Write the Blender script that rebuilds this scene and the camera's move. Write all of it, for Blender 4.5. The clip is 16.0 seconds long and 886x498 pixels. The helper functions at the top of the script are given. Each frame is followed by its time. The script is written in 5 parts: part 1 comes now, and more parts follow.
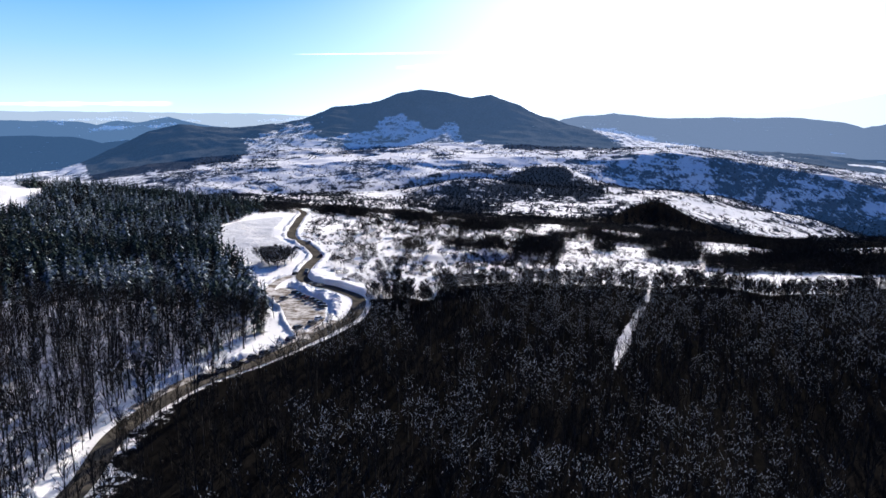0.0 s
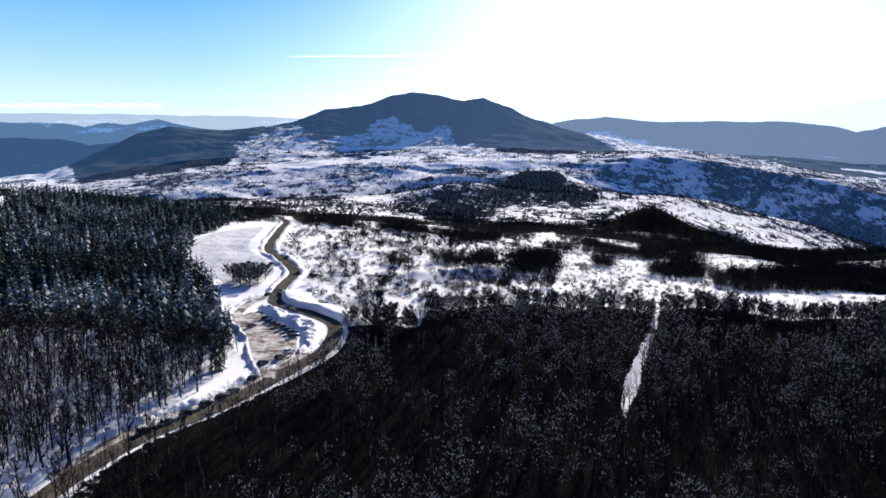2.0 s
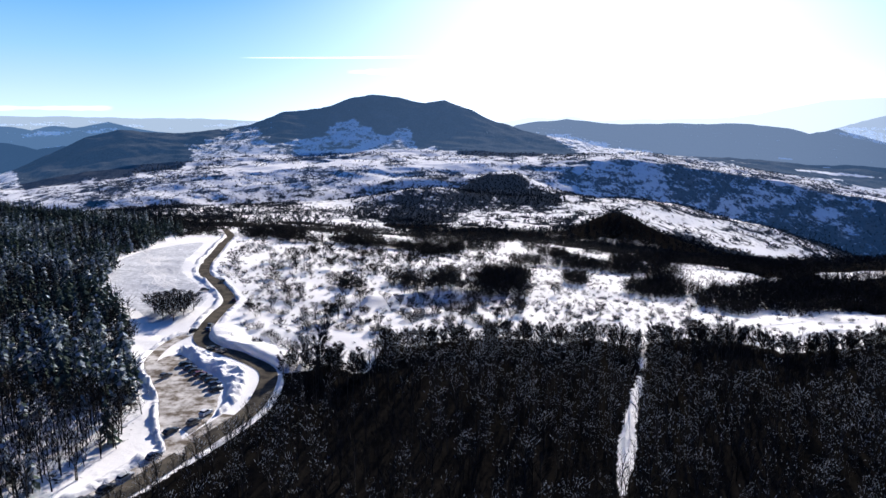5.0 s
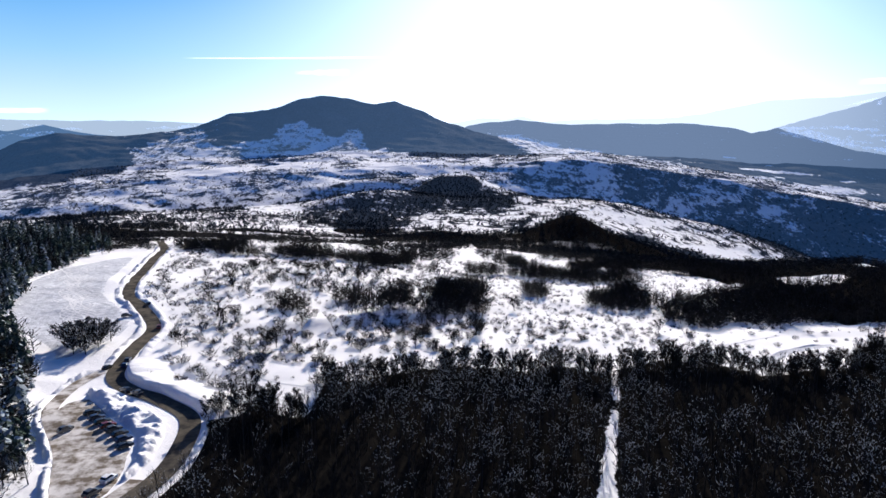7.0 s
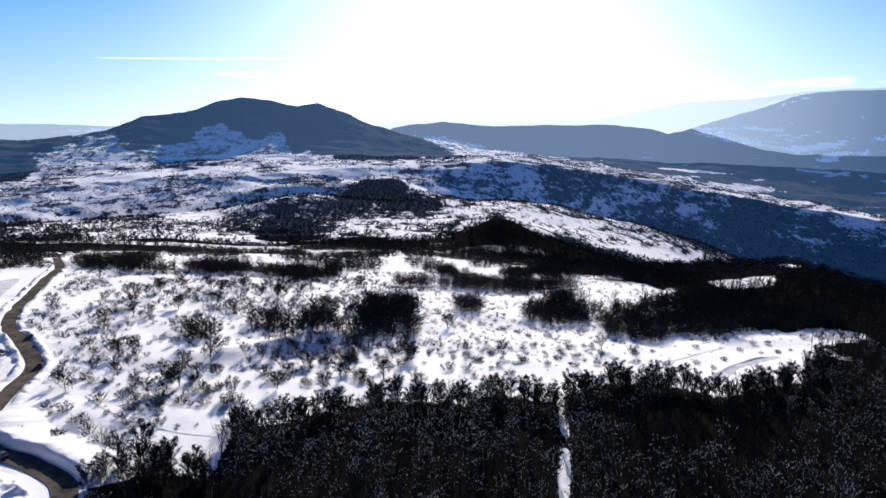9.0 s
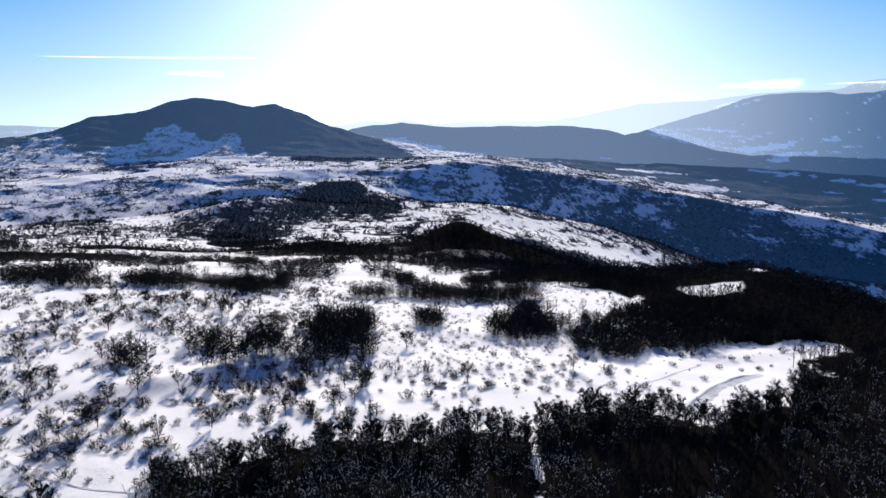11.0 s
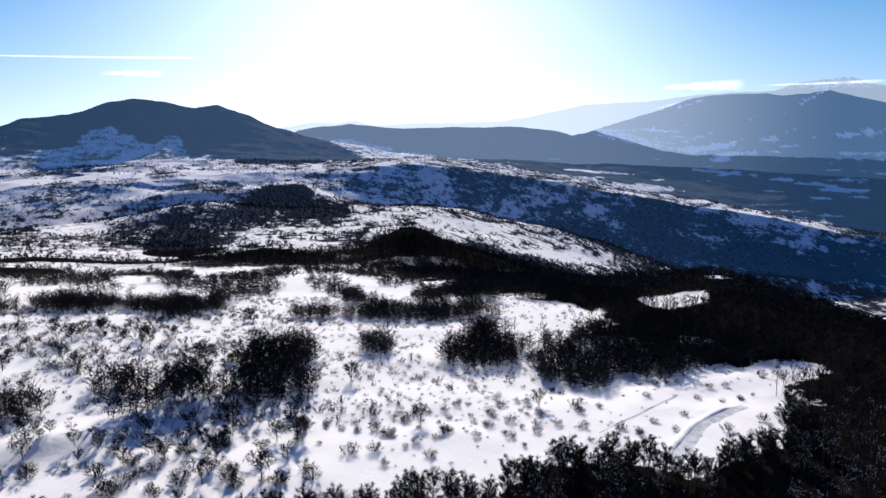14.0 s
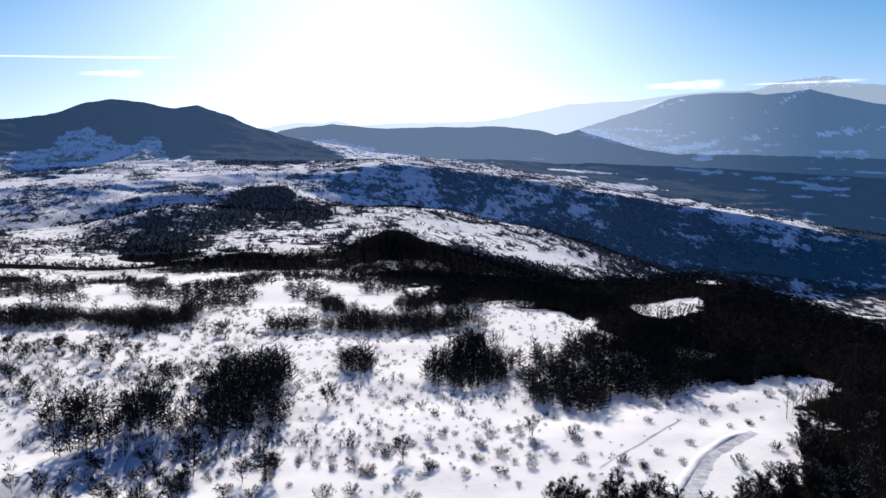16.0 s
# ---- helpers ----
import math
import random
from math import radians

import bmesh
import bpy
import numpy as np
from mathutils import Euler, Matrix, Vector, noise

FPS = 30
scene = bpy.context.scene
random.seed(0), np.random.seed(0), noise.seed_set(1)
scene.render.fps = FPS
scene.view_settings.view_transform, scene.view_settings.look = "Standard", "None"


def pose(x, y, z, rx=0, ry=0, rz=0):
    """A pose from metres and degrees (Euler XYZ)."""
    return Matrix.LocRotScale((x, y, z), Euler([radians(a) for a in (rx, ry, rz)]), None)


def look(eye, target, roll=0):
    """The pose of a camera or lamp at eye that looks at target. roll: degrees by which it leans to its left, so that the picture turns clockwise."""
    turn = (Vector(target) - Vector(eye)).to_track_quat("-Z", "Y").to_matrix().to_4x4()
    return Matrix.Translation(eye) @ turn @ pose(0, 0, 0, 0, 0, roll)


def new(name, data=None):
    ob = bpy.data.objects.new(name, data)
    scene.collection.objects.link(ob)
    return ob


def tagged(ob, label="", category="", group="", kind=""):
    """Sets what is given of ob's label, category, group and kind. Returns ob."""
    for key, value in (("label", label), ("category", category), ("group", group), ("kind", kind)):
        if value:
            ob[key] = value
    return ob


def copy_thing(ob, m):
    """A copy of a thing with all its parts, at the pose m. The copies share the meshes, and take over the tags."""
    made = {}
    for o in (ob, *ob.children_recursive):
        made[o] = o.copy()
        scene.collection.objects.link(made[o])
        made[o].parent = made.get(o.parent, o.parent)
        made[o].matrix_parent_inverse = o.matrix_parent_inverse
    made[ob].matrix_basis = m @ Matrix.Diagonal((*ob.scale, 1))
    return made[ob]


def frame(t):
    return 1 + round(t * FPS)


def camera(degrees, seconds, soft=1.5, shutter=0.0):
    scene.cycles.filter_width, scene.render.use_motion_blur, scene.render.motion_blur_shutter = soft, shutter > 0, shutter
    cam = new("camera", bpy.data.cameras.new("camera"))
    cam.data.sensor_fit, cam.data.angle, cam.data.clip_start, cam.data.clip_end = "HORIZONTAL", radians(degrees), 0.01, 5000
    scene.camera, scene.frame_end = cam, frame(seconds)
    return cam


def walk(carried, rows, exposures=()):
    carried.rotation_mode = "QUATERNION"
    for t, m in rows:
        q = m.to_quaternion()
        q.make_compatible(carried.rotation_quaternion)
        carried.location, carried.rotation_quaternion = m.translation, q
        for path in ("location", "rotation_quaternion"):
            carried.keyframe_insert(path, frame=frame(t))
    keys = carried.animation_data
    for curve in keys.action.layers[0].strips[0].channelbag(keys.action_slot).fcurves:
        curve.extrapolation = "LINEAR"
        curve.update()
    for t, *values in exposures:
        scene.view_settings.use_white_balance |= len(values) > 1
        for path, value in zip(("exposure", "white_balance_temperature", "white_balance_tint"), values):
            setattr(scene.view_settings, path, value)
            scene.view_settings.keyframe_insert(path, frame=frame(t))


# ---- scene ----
cam = camera(65.5, 16.0)


def flight(t, x, y, z, yaw, pitch, roll):
    """One row of the drone's path: yaw to the left, pitch up, roll to its left, in degrees."""
    a, b = radians(yaw), radians(pitch)
    ahead = Vector((-math.sin(a) * math.cos(b), math.cos(a) * math.cos(b), math.sin(b)))
    eye = Vector((x, y, z))
    return t, look(eye, eye + ahead * 100, roll)


ROWS = [
    (0.0, 0.00, 0.00, 79.00, -0.018, -10.854, 0.429),
    (0.5, 0.62, 7.73, 79.43, -0.150, -10.798, 0.396),
    (1.0, 1.29, 15.59, 79.88, -0.317, -10.749, 0.419),
    (1.5, 1.93, 23.53, 80.36, -0.495, -10.664, 0.529),
    (2.0, 2.46, 30.94, 80.59, -0.648, -10.622, 0.582),
    (2.5, 3.17, 38.36, 80.86, -0.857, -10.569, 0.641),
    (3.0, 3.72, 45.51, 81.10, -1.439, -10.509, 0.655),
    (3.5, 4.24, 52.85, 81.41, -2.013, -10.457, 0.616),
    (4.0, 4.83, 59.88, 81.63, -2.532, -10.443, 0.590),
    (6.5, 8.32, 94.38, 83.28, -6.590, -10.349, 0.301),
    (7.0, 9.32, 101.51, 83.58, -7.734, -10.318, 0.243),
    (7.5, 10.08, 108.01, 83.69, -8.831, -10.281, 0.239),
    (8.0, 11.16, 114.57, 84.04, -10.637, -10.255, 0.186),
    (8.5, 12.43, 121.16, 84.43, -12.755, -10.191, 0.106),
    (9.0, 13.61, 127.21, 84.61, -13.809, -10.155, 0.031),
    (11.5, 22.46, 156.43, 85.28, -17.984, -10.060, 0.065),
    (12.0, 24.16, 161.60, 85.76, -18.751, -10.047, 0.051),
    (12.5, 25.82, 166.43, 86.05, -19.444, -10.041, 0.030),
    (13.0, 27.52, 171.37, 86.38, -20.239, -10.019, -0.041),
    (13.5, 29.37, 176.18, 86.63, -20.949, -10.020, -0.064),
    (14.0, 31.27, 181.14, 86.91, -21.311, -10.008, -0.105),
    (14.5, 33.13, 185.87, 87.20, -21.763, -10.022, -0.144),
    (15.0, 35.08, 190.53, 87.45, -22.196, -10.041, -0.208),
    (15.5, 37.09, 195.37, 87.84, -22.431, -10.033, -0.214),
    (16.0, 38.89, 200.00, 88.07, -22.647, -10.034, -0.271),
]
walk(cam, [flight(*row) for row in ROWS], [(0.0, 0.94), (4.0, 0.88), (8.0, 0.78), (12.5, 0.64), (16.0, 0.53)])

# ---- light: low winter sun ahead, hazy sky ----
SUN_AZ, SUN_EL = 17.5, 20.5
TO_SUN = Vector((math.sin(radians(SUN_AZ)) * math.cos(radians(SUN_EL)), math.cos(radians(SUN_AZ)) * math.cos(radians(SUN_EL)), math.sin(radians(SUN_EL))))

sun_data = bpy.data.lights.new("sun", "SUN")
sun_data.energy, sun_data.angle, sun_data.color = 5.0, radians(0.6), (1.0, 0.915, 0.83)
sun = new("sun", sun_data)
sun.matrix_world = look(TO_SUN * 900, (0, 0, 0))

world = bpy.data.worlds.new("sky")
scene.world = world
world.use_nodes = True
wn, wl = world.node_tree.nodes, world.node_tree.links
wn.clear()
sky = wn.new("ShaderNodeTexSky")
sky.sky_type = "NISHITA"
sky.sun_disc = False
sky.sun_elevation, sky.sun_rotation = radians(SUN_EL), radians(SUN_AZ)
sky.altitude, sky.air_density, sky.dust_density, sky.ozone_density = 3000, 0.15, 0.1, 1.0
back = wn.new("ShaderNodeBackground")
back.inputs["Strength"].default_value = 0.05
SKY = 0.86
glow = wn.new("ShaderNodeBackground")
wout = wn.new("ShaderNodeOutputWorld")
coord = wn.new("ShaderNodeTexCoord")
# aureole of thin haze round the sun
dot = wn.new("ShaderNodeVectorMath")
dot.operation = "DOT_PRODUCT"
dot.inputs[1].default_value = TO_SUN
wl.new(coord.outputs["Generated"], dot.inputs[0])
ramp = wn.new("ShaderNodeMapRange")
ramp.inputs["From Min"].default_value, ramp.inputs["From Max"].default_value = 0.815, 1.0
wl.new(dot.outputs["Value"], ramp.inputs["Value"])
power = wn.new("ShaderNodeMath")
power.operation = "POWER"
power.inputs[1].default_value = 3.2
wl.new(ramp.outputs["Result"], power.inputs[0])
glow.inputs["Color"].default_value = (0.85 * SKY, 0.81 * SKY, 0.79 * SKY, 1)
wl.new(power.outputs["Value"], glow.inputs["Strength"])
# sky colour from the pale horizon up to the dark blue zenith of mountain air
split = wn.new("ShaderNodeSeparateXYZ")
wl.new(coord.outputs["Generated"], split.inputs[0])
tone = wn.new("ShaderNodeValToRGB")
stops = [(0.0, (0.40, 0.47, 0.54)), (0.03, (0.36, 0.46, 0.54)), (0.09, (0.20, 0.38, 0.54)), (0.18, (0.045, 0.24, 0.50)), (0.42, (0.02, 0.10, 0.30)), (1.0, (0.012, 0.05, 0.17))]
while len(tone.color_ramp.elements) < len(stops):
    tone.color_ramp.elements.new(0.5)
for spot, (where, colour) in zip(tone.color_ramp.elements, stops):
    spot.position, spot.color = where, (*colour, 1)
wl.new(split.outputs["Z"], tone.inputs["Fac"])
haze = wn.new("ShaderNodeBackground")
haze.inputs["Strength"].default_value = SKY
# darker away from the sun
turned = wn.new("ShaderNodeMapRange")
turned.interpolation_type = "SMOOTHSTEP"
turned.inputs["From Min"].default_value, turned.inputs["From Max"].default_value = -0.3, 0.65
wl.new(dot.outputs["Value"], turned.inputs["Value"])
side_tint, tinted = wn.new("ShaderNodeMix"), wn.new("ShaderNodeMix")
side_tint.data_type = tinted.data_type = "RGBA"
side_tint.inputs["A"].default_value, side_tint.inputs["B"].default_value = (0.045, 0.16, 0.36, 1), (0.93, 0.96, 1.0, 1)
wl.new(turned.outputs["Result"], side_tint.inputs["Factor"])
tinted.blend_type = "MULTIPLY"
tinted.inputs["Factor"].default_value = 1.0
wl.new(tone.outputs["Color"], tinted.inputs["A"])
wl.new(side_tint.outputs["Result"], tinted.inputs["B"])
wl.new(tinted.outputs["Result"], haze.inputs["Color"])
# low haze lit up on the sun's side
wide = wn.new("ShaderNodeMapRange")
wide.inputs["From Min"].default_value, wide.inputs["From Max"].default_value = 0.76, 1.0
wide.interpolation_type = "SMOOTHSTEP"
wl.new(dot.outputs["Value"], wide.inputs["Value"])
low = wn.new("ShaderNodeMapRange")
low.inputs["From Min"].default_value, low.inputs["From Max"].default_value = 0.0, 0.22
low.inputs["To Min"].default_value, low.inputs["To Max"].default_value = 1.0, 0.0
wl.new(split.outputs["Z"], low.inputs["Value"])
lit = wn.new("ShaderNodeMath")
lit.operation = "MULTIPLY"
wl.new(wide.outputs["Result"], lit.inputs[0])
wl.new(low.outputs["Result"], lit.inputs[1])
mist = wn.new("ShaderNodeBackground")
mist.inputs["Color"].default_value = (0.40 * SKY, 0.385 * SKY, 0.38 * SKY, 1)
wl.new(lit.outputs[0], mist.inputs["Strength"])
layers = [back, glow, haze, mist]
total = layers[0].outputs[0]
for layer in layers[1:]:
    both = wn.new("ShaderNodeAddShader")
    wl.new(total, both.inputs[0])
    wl.new(layer.outputs[0], both.inputs[1])
    total = both.outputs[0]
wl.new(sky.outputs["Color"], back.inputs["Color"])
wl.new(total, wout.inputs["Surface"])


# ---- materials ----
def matt(m):
    """Turns a surface into a plain diffuse one, without sheen at grazing angles."""
    n, l = m.node_tree.nodes, m.node_tree.links
    b, flat = n["Principled BSDF"], n.new("ShaderNodeBsdfDiffuse")
    flat.name = "matt"
    flat.inputs["Color"].default_value = b.inputs["Base Color"].default_value
    for slot, to in (("Base Color", "Color"), ("Normal", "Normal")):
        if b.inputs[slot].is_linked:
            l.new(b.inputs[slot].links[0].from_socket, flat.inputs[to])
    l.new(flat.outputs[0], n["Material Output"].inputs["Surface"])
    n.remove(b)
    return m


def material(name, base, rough=0.8, metal=0.0, vary=0.0, scale=5.0, second=None, bump=0.0, island=False, gloss=0.1):
    """A surface with a base colour that drifts to a second one by noise at two scales."""
    m = bpy.data.materials.new(name)
    m.use_nodes = True
    n, l = m.node_tree.nodes, m.node_tree.links
    b = n["Principled BSDF"]
    b.inputs["Roughness"].default_value, b.inputs["Metallic"].default_value = rough, metal
    b.inputs["Base Color"].default_value = (*base, 1)
    b.inputs["Specular IOR Level"].default_value = gloss
    if second:
        geo = n.new("ShaderNodeNewGeometry")
        mix = n.new("ShaderNodeMix")
        mix.data_type = "RGBA"
        mix.inputs["A"].default_value, mix.inputs["B"].default_value = (*base, 1), (*second, 1)
        if island:
            l.new(geo.outputs["Random Per Island"], mix.inputs["Factor"])
        else:
            tex = n.new("ShaderNodeTexNoise")
            tex.inputs["Scale"].default_value, tex.inputs["Detail"].default_value, tex.inputs["Roughness"].default_value = scale, 6.0, 0.65
            l.new(geo.outputs["Position"], tex.inputs["Vector"])
            shaped = n.new("ShaderNodeMapRange")
            shaped.inputs["From Min"].default_value, shaped.inputs["From Max"].default_value = 0.5 - vary, 0.5 + vary
            l.new(tex.outputs["Fac"], shaped.inputs["Value"])
            l.new(shaped.outputs["Result"], mix.inputs["Factor"])
            if bump:
                bu = n.new("ShaderNodeBump")
                bu.inputs["Strength"].default_value, bu.inputs["Distance"].default_value = 0.6, bump
                l.new(tex.outputs["Fac"], bu.inputs["Height"])
                l.new(bu.outputs["Normal"], b.inputs["Normal"])
        l.new(mix.outputs["Result"], b.inputs["Base Color"])
    return matt(m) if gloss <= 0.1 and not metal else m


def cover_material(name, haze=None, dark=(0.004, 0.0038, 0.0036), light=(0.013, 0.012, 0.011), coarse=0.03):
    """Snow with woodland floor where the 'wood' attribute says so, broken up at two scales. The default floor colours
    are litter with canopy shade worked in.
    """
    m = bpy.data.materials.new(name)
    m.use_nodes = True
    n, l = m.node_tree.nodes, m.node_tree.links
    b = n["Principled BSDF"]
    b.inputs["Roughness"].default_value = 0.8
    b.inputs["Specular IOR Level"].default_value = 0.05
    at = n.new("ShaderNodeAttribute")
    at.attribute_name = "wood"
    geo = n.new("ShaderNodeNewGeometry")

    def noise_of(scale, detail, place):
        tex = n.new("ShaderNodeTexNoise")
        tex.inputs["Scale"].default_value, tex.inputs["Detail"].default_value, tex.inputs["Roughness"].default_value = scale, detail, 0.65
        l.new(place, tex.inputs["Vector"])
        return tex.outputs["Fac"]

    def calc(op, a, c):
        k = n.new("ShaderNodeMath")
        k.operation = op
        for slot, v in ((0, a), (1, c)):
            if isinstance(v, float):
                k.inputs[slot].default_value = v
            else:
                l.new(v, k.inputs[slot])
        return k.outputs[0]

    far = coarse <= 0.02
    place = geo.outputs["Position"]
    if far:
        # fields and copses run up and down the slopes
        squeezed = n.new("ShaderNodeVectorMath")
        squeezed.operation = "MULTIPLY"
        squeezed.inputs[1].default_value = (0.9, 0.42, 1.2)
        l.new(place, squeezed.inputs[0])
        place = squeezed.outputs["Vector"]
    grain, patch = noise_of(0.13 if far else 0.45, 8.0, place), noise_of(coarse, 6.0, place)
    broken = calc("ADD", calc("MULTIPLY", calc("SUBTRACT", grain, 0.5), 2.0 if far else 1.3), calc("MULTIPLY", calc("SUBTRACT", patch, 0.5), 1.2 if far else 0.7))
    if far:
        rows = noise_of(0.045, 5.0, place)
        broken = calc("ADD", broken, calc("MULTIPLY", calc("SUBTRACT", rows, 0.5), 2.0))
    sharp = n.new("ShaderNodeMapRange")
    sharp.interpolation_type = "SMOOTHSTEP"
    sharp.inputs["From Min"].default_value, sharp.inputs["From Max"].default_value = (0.42, 0.58) if not far else (0.26, 0.76)
    l.new(calc("ADD", at.outputs["Fac"], broken), sharp.inputs["Value"])
    snow = n.new("ShaderNodeMix")
    snow.data_type = "RGBA"
    snow.inputs["A"].default_value, snow.inputs["B"].default_value = (0.80, 0.795, 0.80, 1), (0.90, 0.895, 0.895, 1)
    l.new(patch, snow.inputs["Factor"])
    # floor colour, for the near ground darkened below bare litter as shade under crowns
    litter_shade = n.new("ShaderNodeMix")
    litter_shade.data_type = "RGBA"
    litter_shade.inputs["A"].default_value, litter_shade.inputs["B"].default_value = (*dark, 1), (*light, 1)
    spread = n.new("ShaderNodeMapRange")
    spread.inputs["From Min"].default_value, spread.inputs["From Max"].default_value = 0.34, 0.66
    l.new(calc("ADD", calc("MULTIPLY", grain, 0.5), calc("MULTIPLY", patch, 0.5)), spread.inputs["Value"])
    l.new(spread.outputs["Result"], litter_shade.inputs["Factor"])
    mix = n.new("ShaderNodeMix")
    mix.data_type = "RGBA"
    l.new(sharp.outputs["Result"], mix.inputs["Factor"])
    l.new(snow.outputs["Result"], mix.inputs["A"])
    l.new(litter_shade.outputs["Result"], mix.inputs["B"])
    l.new(mix.outputs["Result"], b.inputs["Base Color"])
    bu = n.new("ShaderNodeBump")
    bu.inputs["Strength"].default_value, bu.inputs["Distance"].default_value = 0.5, 0.5
    l.new(grain, bu.inputs["Height"])
    l.new(bu.outputs["Normal"], b.inputs["Normal"])
    matt(m)
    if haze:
        # distance haze put into the surface as a glow, stronger towards the sun
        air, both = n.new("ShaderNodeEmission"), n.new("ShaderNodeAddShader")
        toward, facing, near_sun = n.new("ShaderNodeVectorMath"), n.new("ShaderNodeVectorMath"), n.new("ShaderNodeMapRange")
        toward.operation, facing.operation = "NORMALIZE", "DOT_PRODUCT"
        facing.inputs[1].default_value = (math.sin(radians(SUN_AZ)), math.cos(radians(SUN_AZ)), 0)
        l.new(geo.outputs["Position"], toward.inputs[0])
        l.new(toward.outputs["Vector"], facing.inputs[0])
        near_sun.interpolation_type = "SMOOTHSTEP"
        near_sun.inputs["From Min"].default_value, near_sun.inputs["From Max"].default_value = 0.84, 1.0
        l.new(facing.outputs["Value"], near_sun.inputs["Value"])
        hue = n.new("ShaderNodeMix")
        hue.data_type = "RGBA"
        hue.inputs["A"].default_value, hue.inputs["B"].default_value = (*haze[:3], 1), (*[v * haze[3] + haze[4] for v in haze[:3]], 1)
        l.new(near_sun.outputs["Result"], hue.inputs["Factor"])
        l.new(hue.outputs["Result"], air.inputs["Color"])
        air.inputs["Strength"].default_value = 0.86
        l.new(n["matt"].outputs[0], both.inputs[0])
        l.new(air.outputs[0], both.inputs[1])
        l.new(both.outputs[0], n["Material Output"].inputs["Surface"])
    return m


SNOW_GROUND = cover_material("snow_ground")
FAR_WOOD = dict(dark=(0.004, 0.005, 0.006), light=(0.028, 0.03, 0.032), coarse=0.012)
# haze glow per layer: colour, then gain and lift on the sun's side
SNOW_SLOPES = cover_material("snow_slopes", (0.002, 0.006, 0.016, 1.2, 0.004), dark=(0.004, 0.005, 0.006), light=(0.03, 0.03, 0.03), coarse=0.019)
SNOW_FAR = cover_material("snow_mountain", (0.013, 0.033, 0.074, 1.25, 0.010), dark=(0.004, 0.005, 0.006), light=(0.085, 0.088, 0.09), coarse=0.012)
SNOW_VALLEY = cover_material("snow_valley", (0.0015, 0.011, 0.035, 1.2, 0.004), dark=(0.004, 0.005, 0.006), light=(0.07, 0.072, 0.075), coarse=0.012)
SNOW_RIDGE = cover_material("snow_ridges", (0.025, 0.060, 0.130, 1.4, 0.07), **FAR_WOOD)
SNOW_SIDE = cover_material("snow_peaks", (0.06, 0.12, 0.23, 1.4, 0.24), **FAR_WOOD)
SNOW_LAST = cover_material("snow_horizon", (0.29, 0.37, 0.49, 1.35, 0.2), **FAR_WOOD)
SNOW = material("snow", (0.88, 0.875, 0.875), 0.7, vary=0.2, scale=1.5, second=(0.78, 0.78, 0.79), bump=0.25)
BARK = material("bark", (0.016, 0.015, 0.014), 0.95, second=(0.06, 0.056, 0.052), island=True)
TWIG = material("twig", (0.011, 0.010, 0.009), 0.95, second=(0.038, 0.033, 0.028), island=True)
FROST = material("frost", (0.24, 0.29, 0.36), 0.8, second=(0.52, 0.59, 0.68), island=True)
# rime lets the low sun through
fn, fl = FROST.node_tree.nodes, FROST.node_tree.links
thin, blend = fn.new("ShaderNodeBsdfTranslucent"), fn.new("ShaderNodeMixShader")
thin.inputs["Color"].default_value = (0.5, 0.54, 0.62, 1)
blend.inputs[0].default_value = 0.2
fl.new(fn["matt"].outputs[0], blend.inputs[1])
fl.new(thin.outputs[0], blend.inputs[2])
fl.new(blend.outputs[0], fn["Material Output"].inputs["Surface"])
HOAR = material("hoar_frost", (0.20, 0.24, 0.25), 0.8, second=(0.46, 0.51, 0.53), island=True)
# bluer than the nearer boughs: a tint of distance haze in the colour
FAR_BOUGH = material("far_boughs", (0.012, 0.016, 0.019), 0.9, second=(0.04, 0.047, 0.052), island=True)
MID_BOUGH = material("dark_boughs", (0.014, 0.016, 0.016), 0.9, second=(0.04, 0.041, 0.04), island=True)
NEEDLE = material("needles", (0.032, 0.048, 0.04), 0.8, second=(0.085, 0.11, 0.09), island=True)
ASPHALT = material("wet_asphalt", (0.042, 0.040, 0.037), 0.5, vary=0.14, scale=0.2, second=(0.125, 0.11, 0.088), bump=0.05)
SLUSH = material("slush", (0.60, 0.575, 0.55), 0.6, vary=0.1, scale=0.22, second=(0.15, 0.125, 0.10), bump=0.2)

# ---- shape of the land ----
ORIGIN, EYE = (10.0, 100.0), 84.0


def hash01(i, j, seed):
    v = np.sin(i * 127.1 + j * 311.7 + seed * 74.7) * 43758.5453
    return v - np.floor(v)


def value_noise(x, y, seed=0):
    i, j = np.floor(x), np.floor(y)
    u, v = x - i, y - j
    u, v = u * u * (3 - 2 * u), v * v * (3 - 2 * v)
    a, b = hash01(i, j, seed), hash01(i + 1, j, seed)
    c, d = hash01(i, j + 1, seed), hash01(i + 1, j + 1, seed)
    return (a * (1 - u) + b * u) * (1 - v) + (c * (1 - u) + d * u) * v


def fbm(x, y, size, octaves=4, seed=0):
    """Noise from -1 to 1 whose largest lumps are that many metres across."""
    total, amp, norm = 0.0, 1.0, 0.0
    for k in range(octaves):
        total = total + amp * (2 * value_noise(x / size * 2**k, y / size * 2**k, seed + k) - 1)
        norm += amp
        amp *= 0.5
    return total / norm


AZ = [-40, -30, -20, -10, 0, 10, 20, 30, 40, 50, 60]
